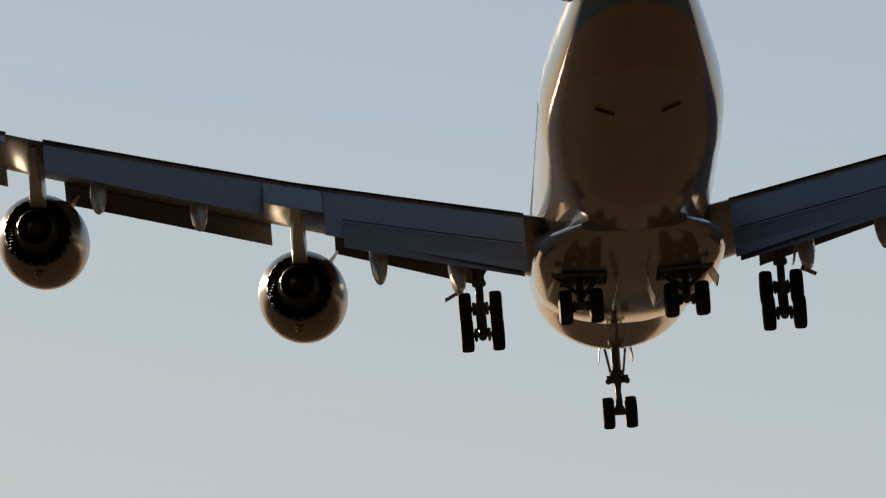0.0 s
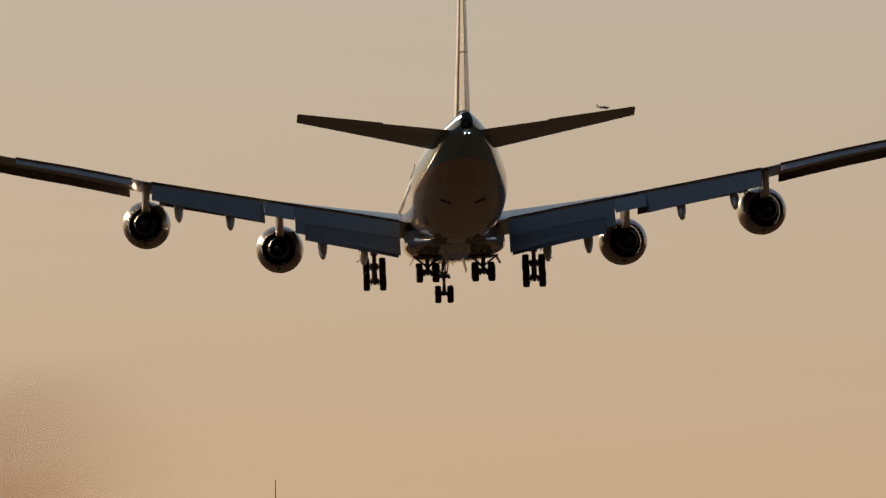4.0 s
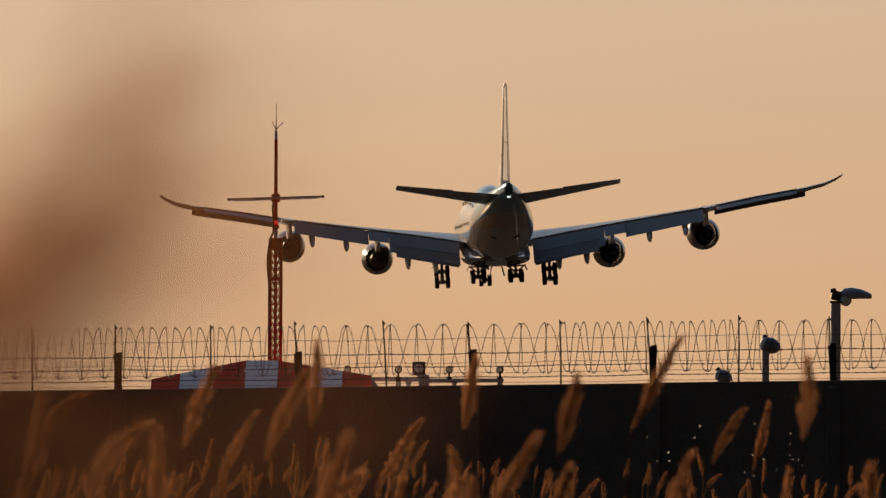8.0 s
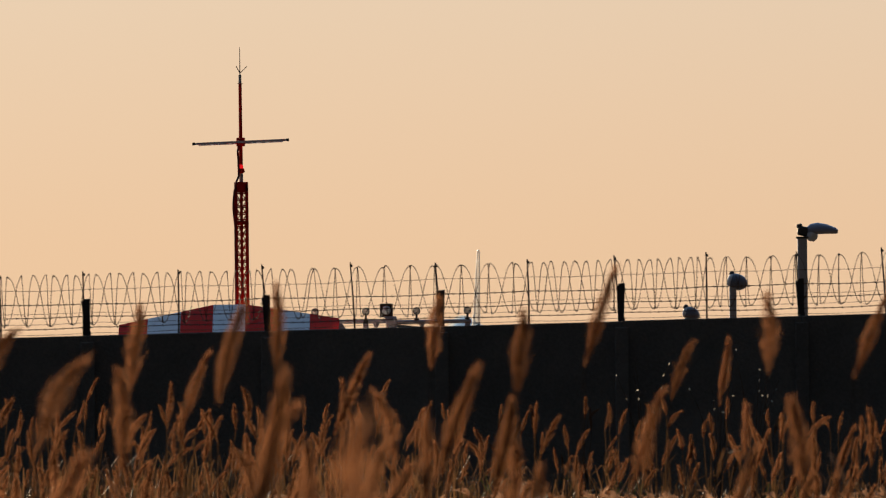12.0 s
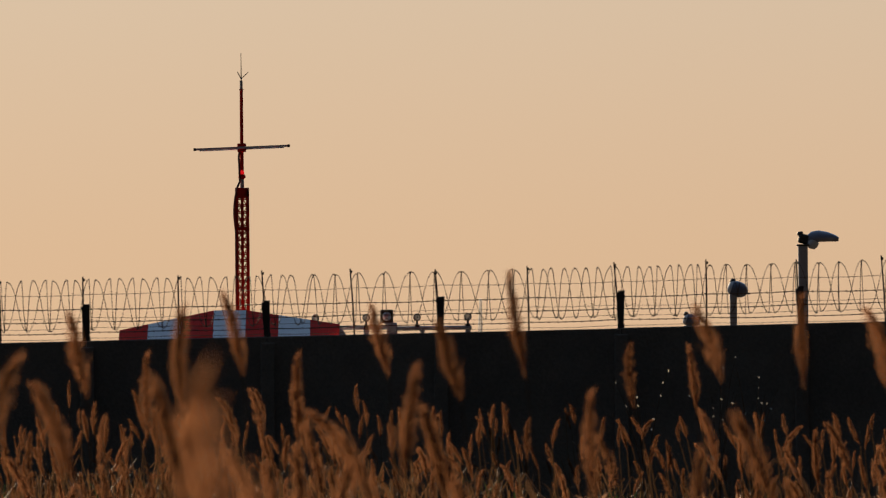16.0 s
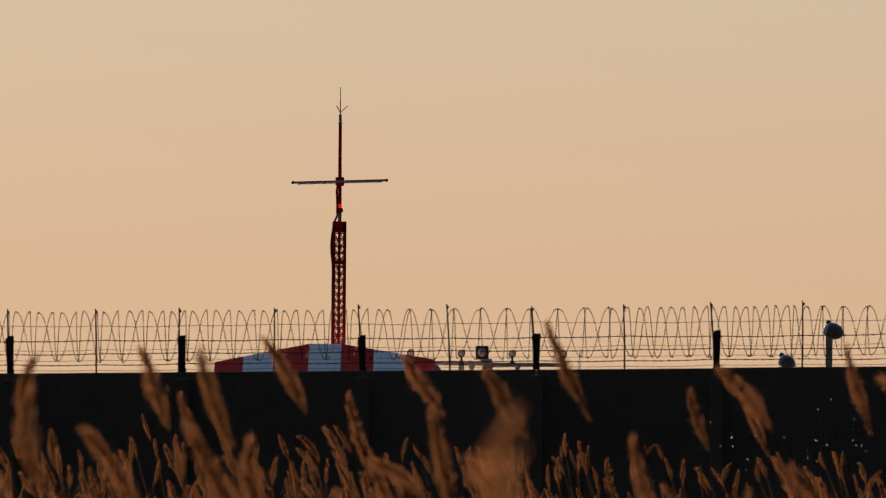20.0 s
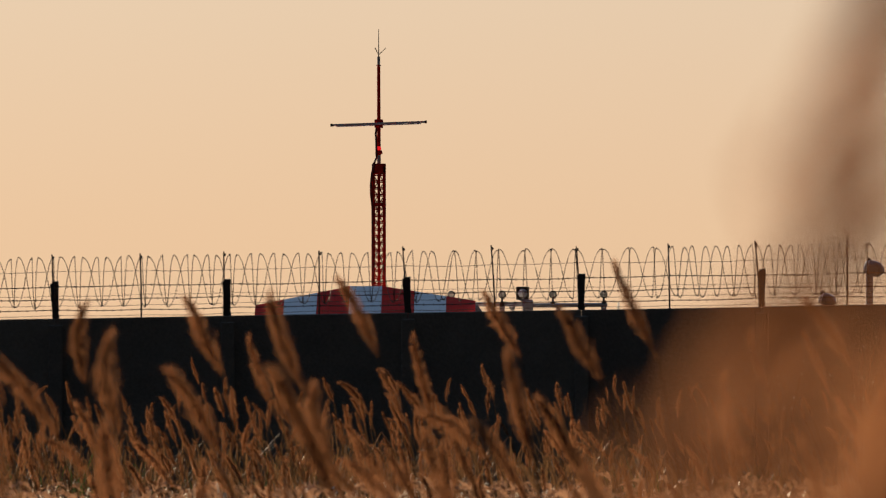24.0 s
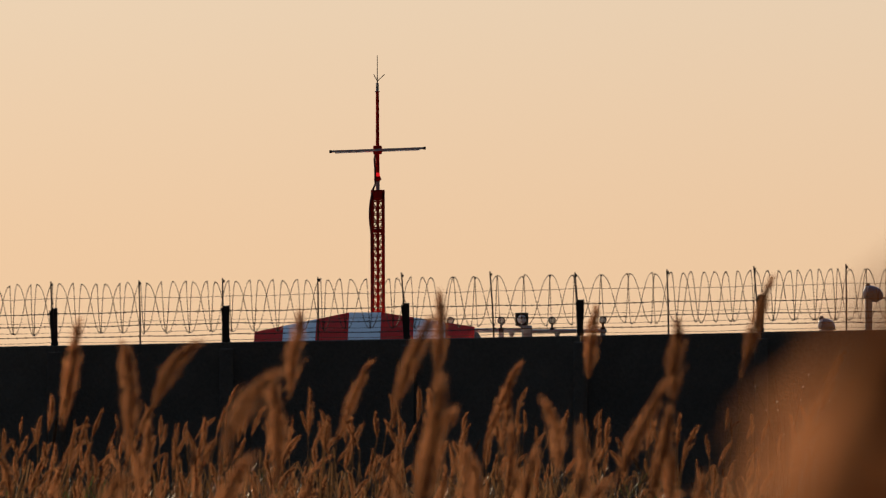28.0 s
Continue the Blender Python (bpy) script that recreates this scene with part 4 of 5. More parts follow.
    # engines
    for x, s0, z in ((11.93, 28.5, -2.70), (21.12, 37.7, -1.04)):
        for sg in (-1, 1):
            at = (sg * x, fwd(s0), z)
            bm = bmesh.new()
            outer = [(1.38, -0.10), (1.44, 0.0), (1.52, -0.15), (1.60, -0.7), (1.64, -1.7), (1.62, -2.8), (1.51, -3.9), (1.32, -4.8), (1.22, -5.1)]
            inner = [(1.17, -5.1), (1.21, -4.6), (1.28, -3.2), (1.32, -1.4), (1.34, -0.5), (1.38, -0.10)]
            lathe(bm, outer, 48, at)
            eng = part("engine_cowl", bm, M_COWL, plane, "grey engine nacelle", True)
            bm = bmesh.new()
            lathe(bm, inner, 48, at)
            part("duct_liner", bm, M_BAY, eng, "dark duct liner", True)
            bm = bmesh.new()
            n = 24
            ring_a, ring_b = [], []
            for k in range(n * 2):
                a = math.pi * k / n
                yy = -5.1 - (0.42 if k % 2 == 0 else 0.02)
                rr = 1.20 - (0.05 if k % 2 == 0 else 0.0)
                ring_a.append((at[0] + 1.215 * math.cos(a), at[1] - 5.09, at[2] + 1.215 * math.sin(a)))
                ring_b.append((at[0] + rr * math.cos(a), at[1] + yy, at[2] + rr * math.sin(a)))
            ring_c = [(at[0] + (p[0] - at[0]) * 0.975, p[1], at[2] + (p[2] - at[2]) * 0.975) for p in ring_b]
            ring_d = [(at[0] + (p[0] - at[0]) * 0.96, p[1], at[2] + (p[2] - at[2]) * 0.96) for p in ring_a]
            rings(bm, [ring_a, ring_b, ring_c, ring_d], cap=False)
            part("chevron_nozzle", bm, M_DARKMETAL, eng, "scalloped dark nozzle edge")
            bm = bmesh.new()
            lathe(bm, [(0.45, -1.7), (0.95, -2.2), (1.07, -3.0), (1.02, -3.9), (0.90, -4.6), (0.84, -5.3), (0.70, -6.3), (0.62, -6.7), (0.58, -6.7), (0.6, -6.2), (0.62, -5.6)], 32, at)
            part("core_nozzle", bm, M_DARKMETAL, eng, "sooty core nozzle", True)
            bm = bmesh.new()
            lathe(bm, [(0.62, -5.7), (0.42, -6.4), (0.28, -6.9), (0.1, -7.3), (0.02, -7.4)], 24, at)
            part("exhaust_plug", bm, M_DARKMETAL, eng, "pointed exhaust plug", True)
            bm = bmesh.new()
            lathe(bm, [(0.02, -0.55), (0.2, -0.75), (0.42, -1.25), (0.42, -1.5)], 20, at)
            part("spinner", bm, M_DARKMETAL, eng, smooth=True)
            for k in range(18):
                bm = bmesh.new()
                a = 2 * math.pi * k / 18
                q = Matrix.Translation(at) @ pose(0, 0, 0, 0, -math.degrees(a))
                ra, rb = 0.40, 1.23
                vs = [q @ Vector(v) for v in ((ra, -1.2, -0.07), (ra, -1.5, 0.07), (rb, -1.62, 0.215), (rb, -1.1, -0.215), (ra, -1.24, -0.05), (ra, -1.53, 0.09), (rb, -1.64, 0.235), (rb, -1.13, -0.195))]
                bm_add(bm, vs, [(0, 1, 2, 3), (7, 6, 5, 4), (0, 3, 7, 4), (1, 5, 6, 2)])
                part("fan_blade", bm, M_DARKMETAL, eng)
            bm = bmesh.new()
            for k in range(60):
                a = 2 * math.pi * k / 60
                q = Matrix.Translation(at) @ pose(0, 0, 0, 0, -math.degrees(a))
                vs = [q @ Vector(v) for v in ((0.84, -4.4, -0.012), (1.21, -4.4, -0.012), (1.185, -4.8, 0.012), (0.84, -4.8, 0.012))]
                vs += [v + q.to_3x3() @ Vector((0, 0, 0.045)) for v in vs]
                bm_add(bm, vs, [(0, 1, 2, 3), (7, 6, 5, 4), (0, 4, 5, 1), (2, 6, 7, 3)])
            tagged(part("vane_ring", bm, M_BAY, eng, "dark ring of guide vanes"), kind="stuff")
            # pylon
            bm = bmesh.new()
            le, te, zw, th = wing_at(x)
            loops = []
            top = zw + 0.12
            for s, w, lo, hi in ((s0 + 1.4, 0.06, z + 1.58, z + 1.66), (s0 + 2.6, 0.24, z + 1.5, min(top, z + 2.3)), (s0 + 4.4, 0.30, z + 1.2, top), (s0 + 6.2, 0.28, z + 0.75, top - 0.1), (s0 + 8.2, 0.22, z + 1.0, top - 0.2), (te - 0.6, 0.10, zw - 0.75, zw - 0.2)):
                loops.append([(sg * x - w, fwd(s), lo), (sg * x + w, fwd(s), lo), (sg * x + w * 0.9, fwd(s), hi), (sg * x - w * 0.9, fwd(s), hi)])
            rings(bm, loops)
            part("pylon", bm, M_AIRWHITE, plane, "white engine pylon")
            bm = bmesh.new()
            lean = pose(0, 0, 0, 0, -sg * 42)
            bm2 = Matrix.Translation(at) @ lean
            vs = [bm2 @ Vector(v) for v in ((-0.02, -1.2, 1.6), (0.02, -1.2, 1.6), (0.02, -2.6, 1.58), (-0.02, -2.6, 1.58), (-0.01, -1.9, 2.1), (0.01, -1.9, 2.1), (0.01, -2.6, 2.1), (-0.01, -2.6, 2.1))]
            bm_add(bm, vs, [(0, 1, 5, 4), (2, 3, 7, 6), (4, 5, 6, 7), (0, 4, 7, 3), (1, 2, 6, 5), (0, 3, 2, 1)])
            part("strake", bm, M_AIRWHITE, eng)
            bm = bmesh.new()
            lathe(bm, [(0.02, 0.5), (0.14, 0.3), (0.19, 0.0), (0.17, -0.25), (0.1, -0.4), (0.02, -0.45)], 14, (at[0] - 0.1, at[1] - 4.3, at[2] - 1.40), None, True)
            part("drain_fairing", bm, M_COWL, eng, "small rounded drain fairing", True)
            # the nacelles toe in
            hub = Matrix.Translation((at[0], at[1] - 2.5, at[2]))
            toe = hub @ pose(0, 0, 0, 0, 0, 2.0 * sg) @ hub.inverted()
            for ob in (eng, *eng.children):
                ob.data.transform(toe)

    # landing gear
    def tyre(parent, at):
        bm = bmesh.new()
        lathe(bm, [(0.30, -0.20), (0.46, -0.235), (0.57, -0.22), (0.62, -0.14), (0.625, 0.0), (0.62, 0.14), (0.57, 0.22), (0.46, 0.235), (0.30, 0.20)], 28, at, pose(0, 0, 0, 0, 0, 90))
        w = part("tyre", bm, M_TYRE, parent, smooth=True)
        bm = bmesh.new()
        lathe(bm, [(0.05, -0.17), (0.24, -0.16), (0.31, -0.20), (0.31, 0.20), (0.24, 0.16), (0.05, 0.17)], 20, at, pose(0, 0, 0, 0, 0, 90), True)
        part("rim", bm, M_GEAR, w, "steel wheel rim", True)

    def bogie(name, x, s, zc, tilt, z_top, out):
        bm = bmesh.new()
        tube(bm, [(x, fwd(s), z_top), (x, fwd(s), zc + 1.35)], 0.21, n=14)
        tube(bm, [(x, fwd(s), zc + 1.4), (x, fwd(s), zc)], 0.145, n=12)
        block(bm, (x, fwd(s), zc + 1.4), (0.5, 0.5, 0.22), bevel=0.05)
        # torque links
        tube(bm, [(x, fwd(s) - 0.22, zc + 1.3), (x, fwd(s) - 0.62, zc + 0.75), (x, fwd(s) - 0.15, zc + 0.25)], 0.06, n=6)
        g = part(name, bm, M_GEAR, plane, "landing gear with four dark wheels", True)
        c, q = math.cos(radians(tilt)), math.sin(radians(tilt))
        bm = bmesh.new()
        tube(bm, [(x, fwd(s) + 0.92 * c, zc + 0.92 * q), (x, fwd(s), zc), (x, fwd(s) - 0.92 * c, zc - 0.92 * q)], 0.15, n=10)
        for d in (-0.74, 0.74):
            tube(bm, [(x - 0.5, fwd(s) + d * c, zc + d * q), (x + 0.5, fwd(s) + d * c, zc + d * q)], 0.1, n=10)
            for e in (-0.24, 0.24):
                block(bm, (x + e, fwd(s) + d * c, zc + d * q), (0.12, 0.42, 0.42), pose(0, 0, 0, tilt), bevel=0.06)
        for e in (-0.16, 0.16):
            tube(bm, [(x + e, fwd(s) + 0.8 * c, zc + 0.8 * q + 0.16), (x + e, fwd(s) - 0.8 * c, zc - 0.8 * q + 0.1)], 0.03, n=6)
        part("bogie_beam", bm, M_GEAR, g)
        for d in (-0.74, 0.74):
            for e in (-0.56, 0.56):
                tyre(g, (x + e, fwd(s) + d * c, zc + d * q))
        bm = bmesh.new()
        tube(bm, [(x, fwd(s), zc + 1.5), (x + out * 1.2, fwd(s) + 0.3, z_top - 0.1)], 0.075, n=8)
        tube(bm, [(x, fwd(s), zc + 1.2), (x - out * 0.55, fwd(s) + 0.2, z_top - 0.1)], 0.05, n=8)
        tube(bm, [(x, fwd(s), zc + 1.3), (x, fwd(s) + 1.9, z_top)], 0.07, n=8)
        part("brace", bm, M_GEAR, g)
        return g

    for sg in (-1, 1):
        g = bogie("wing_gear", sg * 5.5, 36.0, -4.69, 46, -1.3, -sg)
        bm = bmesh.new()
        block(bm, (sg * 6.15, fwd(35.7), -2.5), (0.06, 1.5, 1.7), pose(0, 0, 0, 0, sg * 10), bevel=0.02)
        part("gear_door", bm, M_AIRWHITE, g, "white gear door")
        bm = bmesh.new()
        block(bm, (sg * 6.5, fwd(36.3), -3.72), (0.62, 0.9, 0.05), pose(0, 0, 0, 0, sg * 28), bevel=0.02)
        block(bm, (sg * 6.28, fwd(36.3), -3.25), (0.05, 0.8, 0.9), pose(0, 0, 0, 0, sg * -6), bevel=0.02)
        part("gear_door", bm, M_GEAR, g, "dark shock strut door with a kicked edge")
        bogie("body_gear", sg * 1.92, 39.1, -4.74, 5, -3.5, -sg * 0.8)
    # nose gear
    s = 8.0
    bm = bmesh.new()
    tube(bm, [(0, fwd(s), -2.3), (0, fwd(s), -4.5)], 0.17, n=12)
    tube(bm, [(0, fwd(s), -4.5), (0, fwd(s), -5.65)], 0.11, n=12)
    tube(bm, [(-0.36, fwd(s), -5.65), (0.36, fwd(s), -5.65)], 0.1, n=10)
    block(bm, (0, fwd(s) - 0.05, -4.42), (0.95, 0.25, 0.14), bevel=0.03)
    block(bm, (0, fwd(s) - 0.1, -4.1), (0.5, 0.3, 0.2), bevel=0.04)
    for e in (-1, 1):
        tube(bm, [(0, fwd(s) - 0.05, -5.2), (e * 0.2, fwd(s) - 0.02, -5.62)], 0.06, n=8)
        tube(bm, [(e * 0.1, fwd(s) - 0.25, -4.55), (e * 0.06, fwd(s) - 0.5, -4.95), (e * 0.1, fwd(s) - 0.18, -5.3)], 0.04, n=6)
        block(bm, (e * 0.32, fwd(s) - 0.12, -4.28), (0.2, 0.2, 0.16), bevel=0.03)
    nose = part("nose_gear", bm, M_GEAR, plane, "nose gear with two dark wheels", True)
    for e in (-0.44, 0.44):
        tyre(nose, (e, fwd(s), -5.65))
    for e in (-1, 1):
        bm = bmesh.new()
        tube(bm, [(e * 0.2, fwd(s), -4.35), (e * 0.5, fwd(s) + 0.6, -2.45)], 0.05, n=8)
        part("brace", bm, M_GEAR, nose)
        bm = bmesh.new()
        block(bm, (e * 0.58, fwd(s) + 0.3, -3.0), (0.04, 1.5, 1.2), pose(0, 0, 0, 0, e * -8), bevel=0.015)
        part("gear_door", bm, M_AIRWHITE, nose)
        bm = bmesh.new()
        tube(bm, [(e * 0.36, fwd(s) - 0.25, -4.45), (e * 0.36, fwd(s) - 0.4, -4.45)], 0.11, n=12)
        part("taxi_light", bm, M_GEAR, nose)
    # surfaces, engines and gear follow the wing's datum, which leans against the body's axis
    lean = Matrix.Identity(4)
    lean[2][1] = math.tan(radians(DATUM))
    for child in plane.children:
        if child.name.split(".")[0] not in BODY_PARTS:
            for ob in (child, *child.children_recursive):
                ob.data.transform(lean)
    return plane


DATUM = 1.3
BODY_PARTS = ("fuselage", "exhaust_pipe", "tail_light", "belly_fairing", "wheel_bay", "gear_door", "side_brace", "vent", "cabin_window_row", "cockpit_window")
airliner = build_airliner()


# ---- far aircraft ----
def build_small_aircraft():
    # painted white throughout to imitate the paling of distant haze
    ob = tagged(new("small_aircraft"), "small twin-engined aircraft far off, white paint standing in for haze", "aircraft")
    bm = bmesh.new()
    tube(bm, [(-3.6, 0, 0.3), (-2, 0, 0.25), (0, 0, 0.1), (2.2, 0, 0), (3.2, 0, -0.05)], [0.1, 0.4, 0.65, 0.6, 0.15], n=10)
    part("fuselage", bm, M_AIRWHITE, ob, smooth=True)
    for s in (-1, 1):
        bm = bmesh.new()
        rings(bm, [[(0.5, s * 0.5, 0.3), (-0.9, s * 0.5, 0.3), (-0.9, s * 0.5, 0.42), (0.5, s * 0.5, 0.5)], [(0.2, s * 5, 0.5), (-0.5, s * 5, 0.5), (-0.5, s * 5, 0.56), (0.2, s * 5, 0.6)]])
        part("wing", bm, M_AIRWHITE, ob)
        bm = bmesh.new()
        tube(bm, [(-0.8, s * 1.9, 0.25), (0.3, s * 1.9, 0.2), (1.1, s * 1.9, 0.2)], [0.15, 0.34, 0.22], n=8)
        part("engine", bm, M_AIRWHITE, ob)
    bm = bmesh.new()
    rings(bm, [[(-2.6, -0.05, 0.4), (-3.6, -0.05, 0.4), (-3.6, 0.05, 0.4), (-2.6, 0.05, 0.4)], [(-3.4, -0.03, 1.8), (-3.9, -0.03, 1.8), (-3.9, 0.03, 1.8), (-3.4, 0.03, 1.8)]])
    part("fin", bm, M_AIRWHITE, ob)
    bm = bmesh.new()
    block(bm, (-3.5, 0, 0.5), (0.7, 3.2, 0.08))
    part("stabilizer", bm, M_AIRWHITE, ob)
    ob.scale = (0.8, 0.8, 0.8)
    return ob


# ---- reeds and straw ----
def strand(verts, faces, pts, widths, across):
    """A thin tapering ribbon along points."""
    base = len(verts)
    for p, w in zip(pts, widths):
        verts.append(tuple(p - across * w / 2))
        verts.append(tuple(p + across * w / 2))
    for i in range(len(pts) - 1):
        a = base + 2 * i
        faces.append((a, a + 1, a + 3, a + 2))


def plume_mesh(k):
    """A feathery seed head about 0.42 m long: slim branches, all blown to one side, thick with small spikelets."""
    rng = random.Random(100 + k)
    verts, faces = [], []
    length = 0.37 + 0.03 * (k % 4)
    droop = (0.02, 0.05, 0.08, 0.03, 0.11, 0.06, 0.015, 0.07)[k]
    fat = (1.0, 0.8, 1.15, 0.7, 0.95, 1.1, 0.75, 1.0)[k] * 1.4
    axis = [Vector((droop * f ** 2.2, 0, length * (f - 1.1 * droop * f ** 3))) for f in [i / 12 for i in range(13)]]
    strand(verts, faces, axis, [0.006] * 13, Vector((0, 1, 0)))
    branches, per = 150, 4

    def on_axis(f):
        j = min(11, int(f * 12))
        return axis[j].lerp(axis[j + 1], f * 12 - j), (axis[j + 1] - axis[j]).normalized()

    for i in range(branches):
        f = ((i + rng.random()) / branches) ** 0.9 * 0.93
        p, along = on_axis(f)
        a = rng.uniform(0, 2 * math.pi)
        out = Vector((math.cos(a) + 0.5, math.sin(a), 0)).normalized()
        reach = fat * (0.050 * min(1.0, 0.35 + 2.4 * f) * (1 - f) ** 0.75 + 0.005) * rng.uniform(0.1, 1.0) ** 0.6
        long = length * 0.30 * (1 - 0.5 * f) * rng.uniform(0.85, 1.15)
        sag = rng.uniform(0.0, 0.25)
        knots = [p + along * long * g * (1 - 0.35 * sag * g) + out * reach * (g ** 0.8) + Vector((0.25 * droop * g * g, 0, 0)) for g in (0, 0.35, 0.7, 1.0)]
        strand(verts, faces, knots, [0.003, 0.003, 0.002, 0.001], Vector((0, 1, 0.1)))
        for j in range(per):
            g = (j + rng.random()) / per
            n = min(2, int(g * 3))
            q = knots[n].lerp(knots[n + 1], g * 3 - n)
            d = (along + out * rng.uniform(-0.3, 0.6) + Vector((rng.uniform(-0.25, 0.35), rng.uniform(-0.4, 0.4), rng.uniform(-0.2, 0.2)))).normalized()
            ln = rng.uniform(0.022, 0.045)
            b = rng.uniform(0, 6.28)
            wide = rng.uniform(0.003, 0.0055)
            strand(verts, faces, [q, q + d * ln * 0.5, q + d * ln], [0.002, wide, 0.001], Vector((math.cos(b), math.sin(b), 0.25)).normalized())
    return piece_mesh("plume", verts, faces, M_PLUME, True)


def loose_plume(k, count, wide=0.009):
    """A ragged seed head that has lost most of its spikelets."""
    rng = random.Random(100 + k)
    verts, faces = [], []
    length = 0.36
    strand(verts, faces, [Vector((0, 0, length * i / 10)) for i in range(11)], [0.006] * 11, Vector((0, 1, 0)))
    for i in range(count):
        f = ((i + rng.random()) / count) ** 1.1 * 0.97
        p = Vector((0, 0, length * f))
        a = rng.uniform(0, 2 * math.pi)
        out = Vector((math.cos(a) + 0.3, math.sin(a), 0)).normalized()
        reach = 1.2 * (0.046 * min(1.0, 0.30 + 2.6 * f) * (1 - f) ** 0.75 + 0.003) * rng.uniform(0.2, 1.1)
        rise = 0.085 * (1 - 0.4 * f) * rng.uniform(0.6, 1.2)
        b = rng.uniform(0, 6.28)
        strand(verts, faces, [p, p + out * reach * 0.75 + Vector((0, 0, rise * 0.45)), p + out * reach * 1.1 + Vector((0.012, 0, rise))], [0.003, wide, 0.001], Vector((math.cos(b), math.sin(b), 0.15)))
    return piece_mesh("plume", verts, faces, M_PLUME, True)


def stem_mesh():
    bm = bmesh.new()
    tube(bm, [(0, 0, -0.15), (0.006, 0, 0.5), (0, 0.004, 1.1), (0, 0, 1.62)], [0.0055, 0.005, 0.004, 0.0028], n=5)
    return finish("stem", bm, M_STEM)


def leaf_mesh(k):
    rng = random.Random(300 + k)
    verts, faces = [], []
    a = rng.uniform(0, 6.28)
    out = Vector((math.cos(a), math.sin(a) * 0.5, 0))
    ln = rng.uniform(0.35, 0.6)
    pts = [out * ln * f * 0.55 + Vector((0, 0, ln * (f - 0.55 * f * f * 1.2))) for f in (0, 0.25, 0.5, 0.75, 1.0)]
    strand(verts, faces, pts, [0.012, 0.020, 0.018, 0.011, 0.001], Vector((-out.y, out.x, 0.3)).normalized())
    return piece_mesh("leaf", verts, faces, M_LEAF)


PLUMES = [plume_mesh(k) for k in range(8)]
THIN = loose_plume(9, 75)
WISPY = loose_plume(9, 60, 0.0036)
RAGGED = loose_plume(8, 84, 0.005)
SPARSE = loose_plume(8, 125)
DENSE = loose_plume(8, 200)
STEM = stem_mesh()
LEAVES = [leaf_mesh(k) for k in range(6)]
SWAYING = []


def reed(x, y, top, size=1.0, thin=1.0, heading=None, steady=None):
    """One reed whose seed head ends at height top."""
    rng = random.Random(int(x * 977) * 131 + int(y * 61))
    ob = tagged(new("reed"), "dry tan reed with a feathery brown seed head", "reed", "reeds before the wall")
    base = 0.10 * noise.noise((x * 0.13, y * 0.07, 2.0)) - 0.05
    heading = rng.choice((0, 180)) + rng.uniform(-50, 50) if heading is None else heading
    ob.matrix_basis = pose(x, y, base)
    stem = new("stem", STEM)
    stem.parent = ob
    high = top - base - 0.38 * size
    stem.scale = (1 + 0.3 * (size - 1), 1, high / 1.6)
    head = new("plume", steady or rng.choice(PLUMES))
    head.parent = ob
    head.matrix_basis = pose(0, 0, high, 0, 0, heading) @ Matrix.Diagonal((size * thin, size * thin, size, 1))
    for i in range(rng.choice((1, 2, 2))):
        leaf = new("leaf", rng.choice(LEAVES))
        leaf.parent = ob
        leaf.matrix_basis = pose(0, 0, high * rng.uniform(0.3, 0.75), 0, 0, rng.uniform(0, 360))
    if not steady:
        SWAYING.append((ob, head, high, heading, rng.uniform(0, 6.28), rng.uniform(0.8, 1.2), rng.uniform(-7, 7)))
    return ob, head, high, heading


# tall reeds in the middle of the bed: x, y, height of the seed head's tip
TALL_REEDS = ((-1.68, 48, 2.01),
              (-1.12, 36, 1.83),
              (-1.13, 50, 2.07),
              (-0.66, 44, 1.97),
              (-0.52, 52, 2.15),
              (0.17, 55, 2.14),
              (0.47, 46, 2.0),
              (0.81, 50, 2.14),
              (1.71, 70, 1.95),
              (2.17, 75, 1.94),
              (1.54, 48, 2.06),
              (2.07, 52, 2.05),
              (0.02, 50, 1.7),
              (0.4, 48, 1.63),
              (0.15, 40, 1.7),
              (-1.09, 60, 1.85),
              (-1.01, 42, 1.74),
              (-2.1, 50, 1.97),
              (-1.69, 46, 1.84),
              (-2.52, 50, 2.07),
              (2.35, 50, 2.02),
              (0.89, 44, 1.61),
              (-0.31, 64, 1.85),
              (1.59, 44, 1.62),
              (-0.48, 38, 1.69))


def build_reeds():
    rng = random.Random(7)
    for x, y, top in TALL_REEDS:
        reed(x, y, top, rng.uniform(0.85, 1.05))
    # bands of the bed: nearest row, farthest row, count, lowest and highest seed heads
    for ya, yb, n, lo, hi in ((116, 162, 118, 0.75, 2.0), (80, 116, 68, 0.85, 1.8), (52, 80, 34, 1.1, 1.76), (30, 50, 20, 1.4, 1.72)):
        for i in range(n):
            y = rng.uniform(ya, yb)
            x = rng.uniform(-0.056, 0.05) * y
            if x > (0.010 if y > 75 else 0.004) * y and rng.random() < 0.55:
                continue
            top = lo + (hi - lo) * rng.random() ** 1.5 * (1.0 if x < 0.008 * y else 0.8)
            reed(x, y, top, rng.uniform(0.7, 1.05))


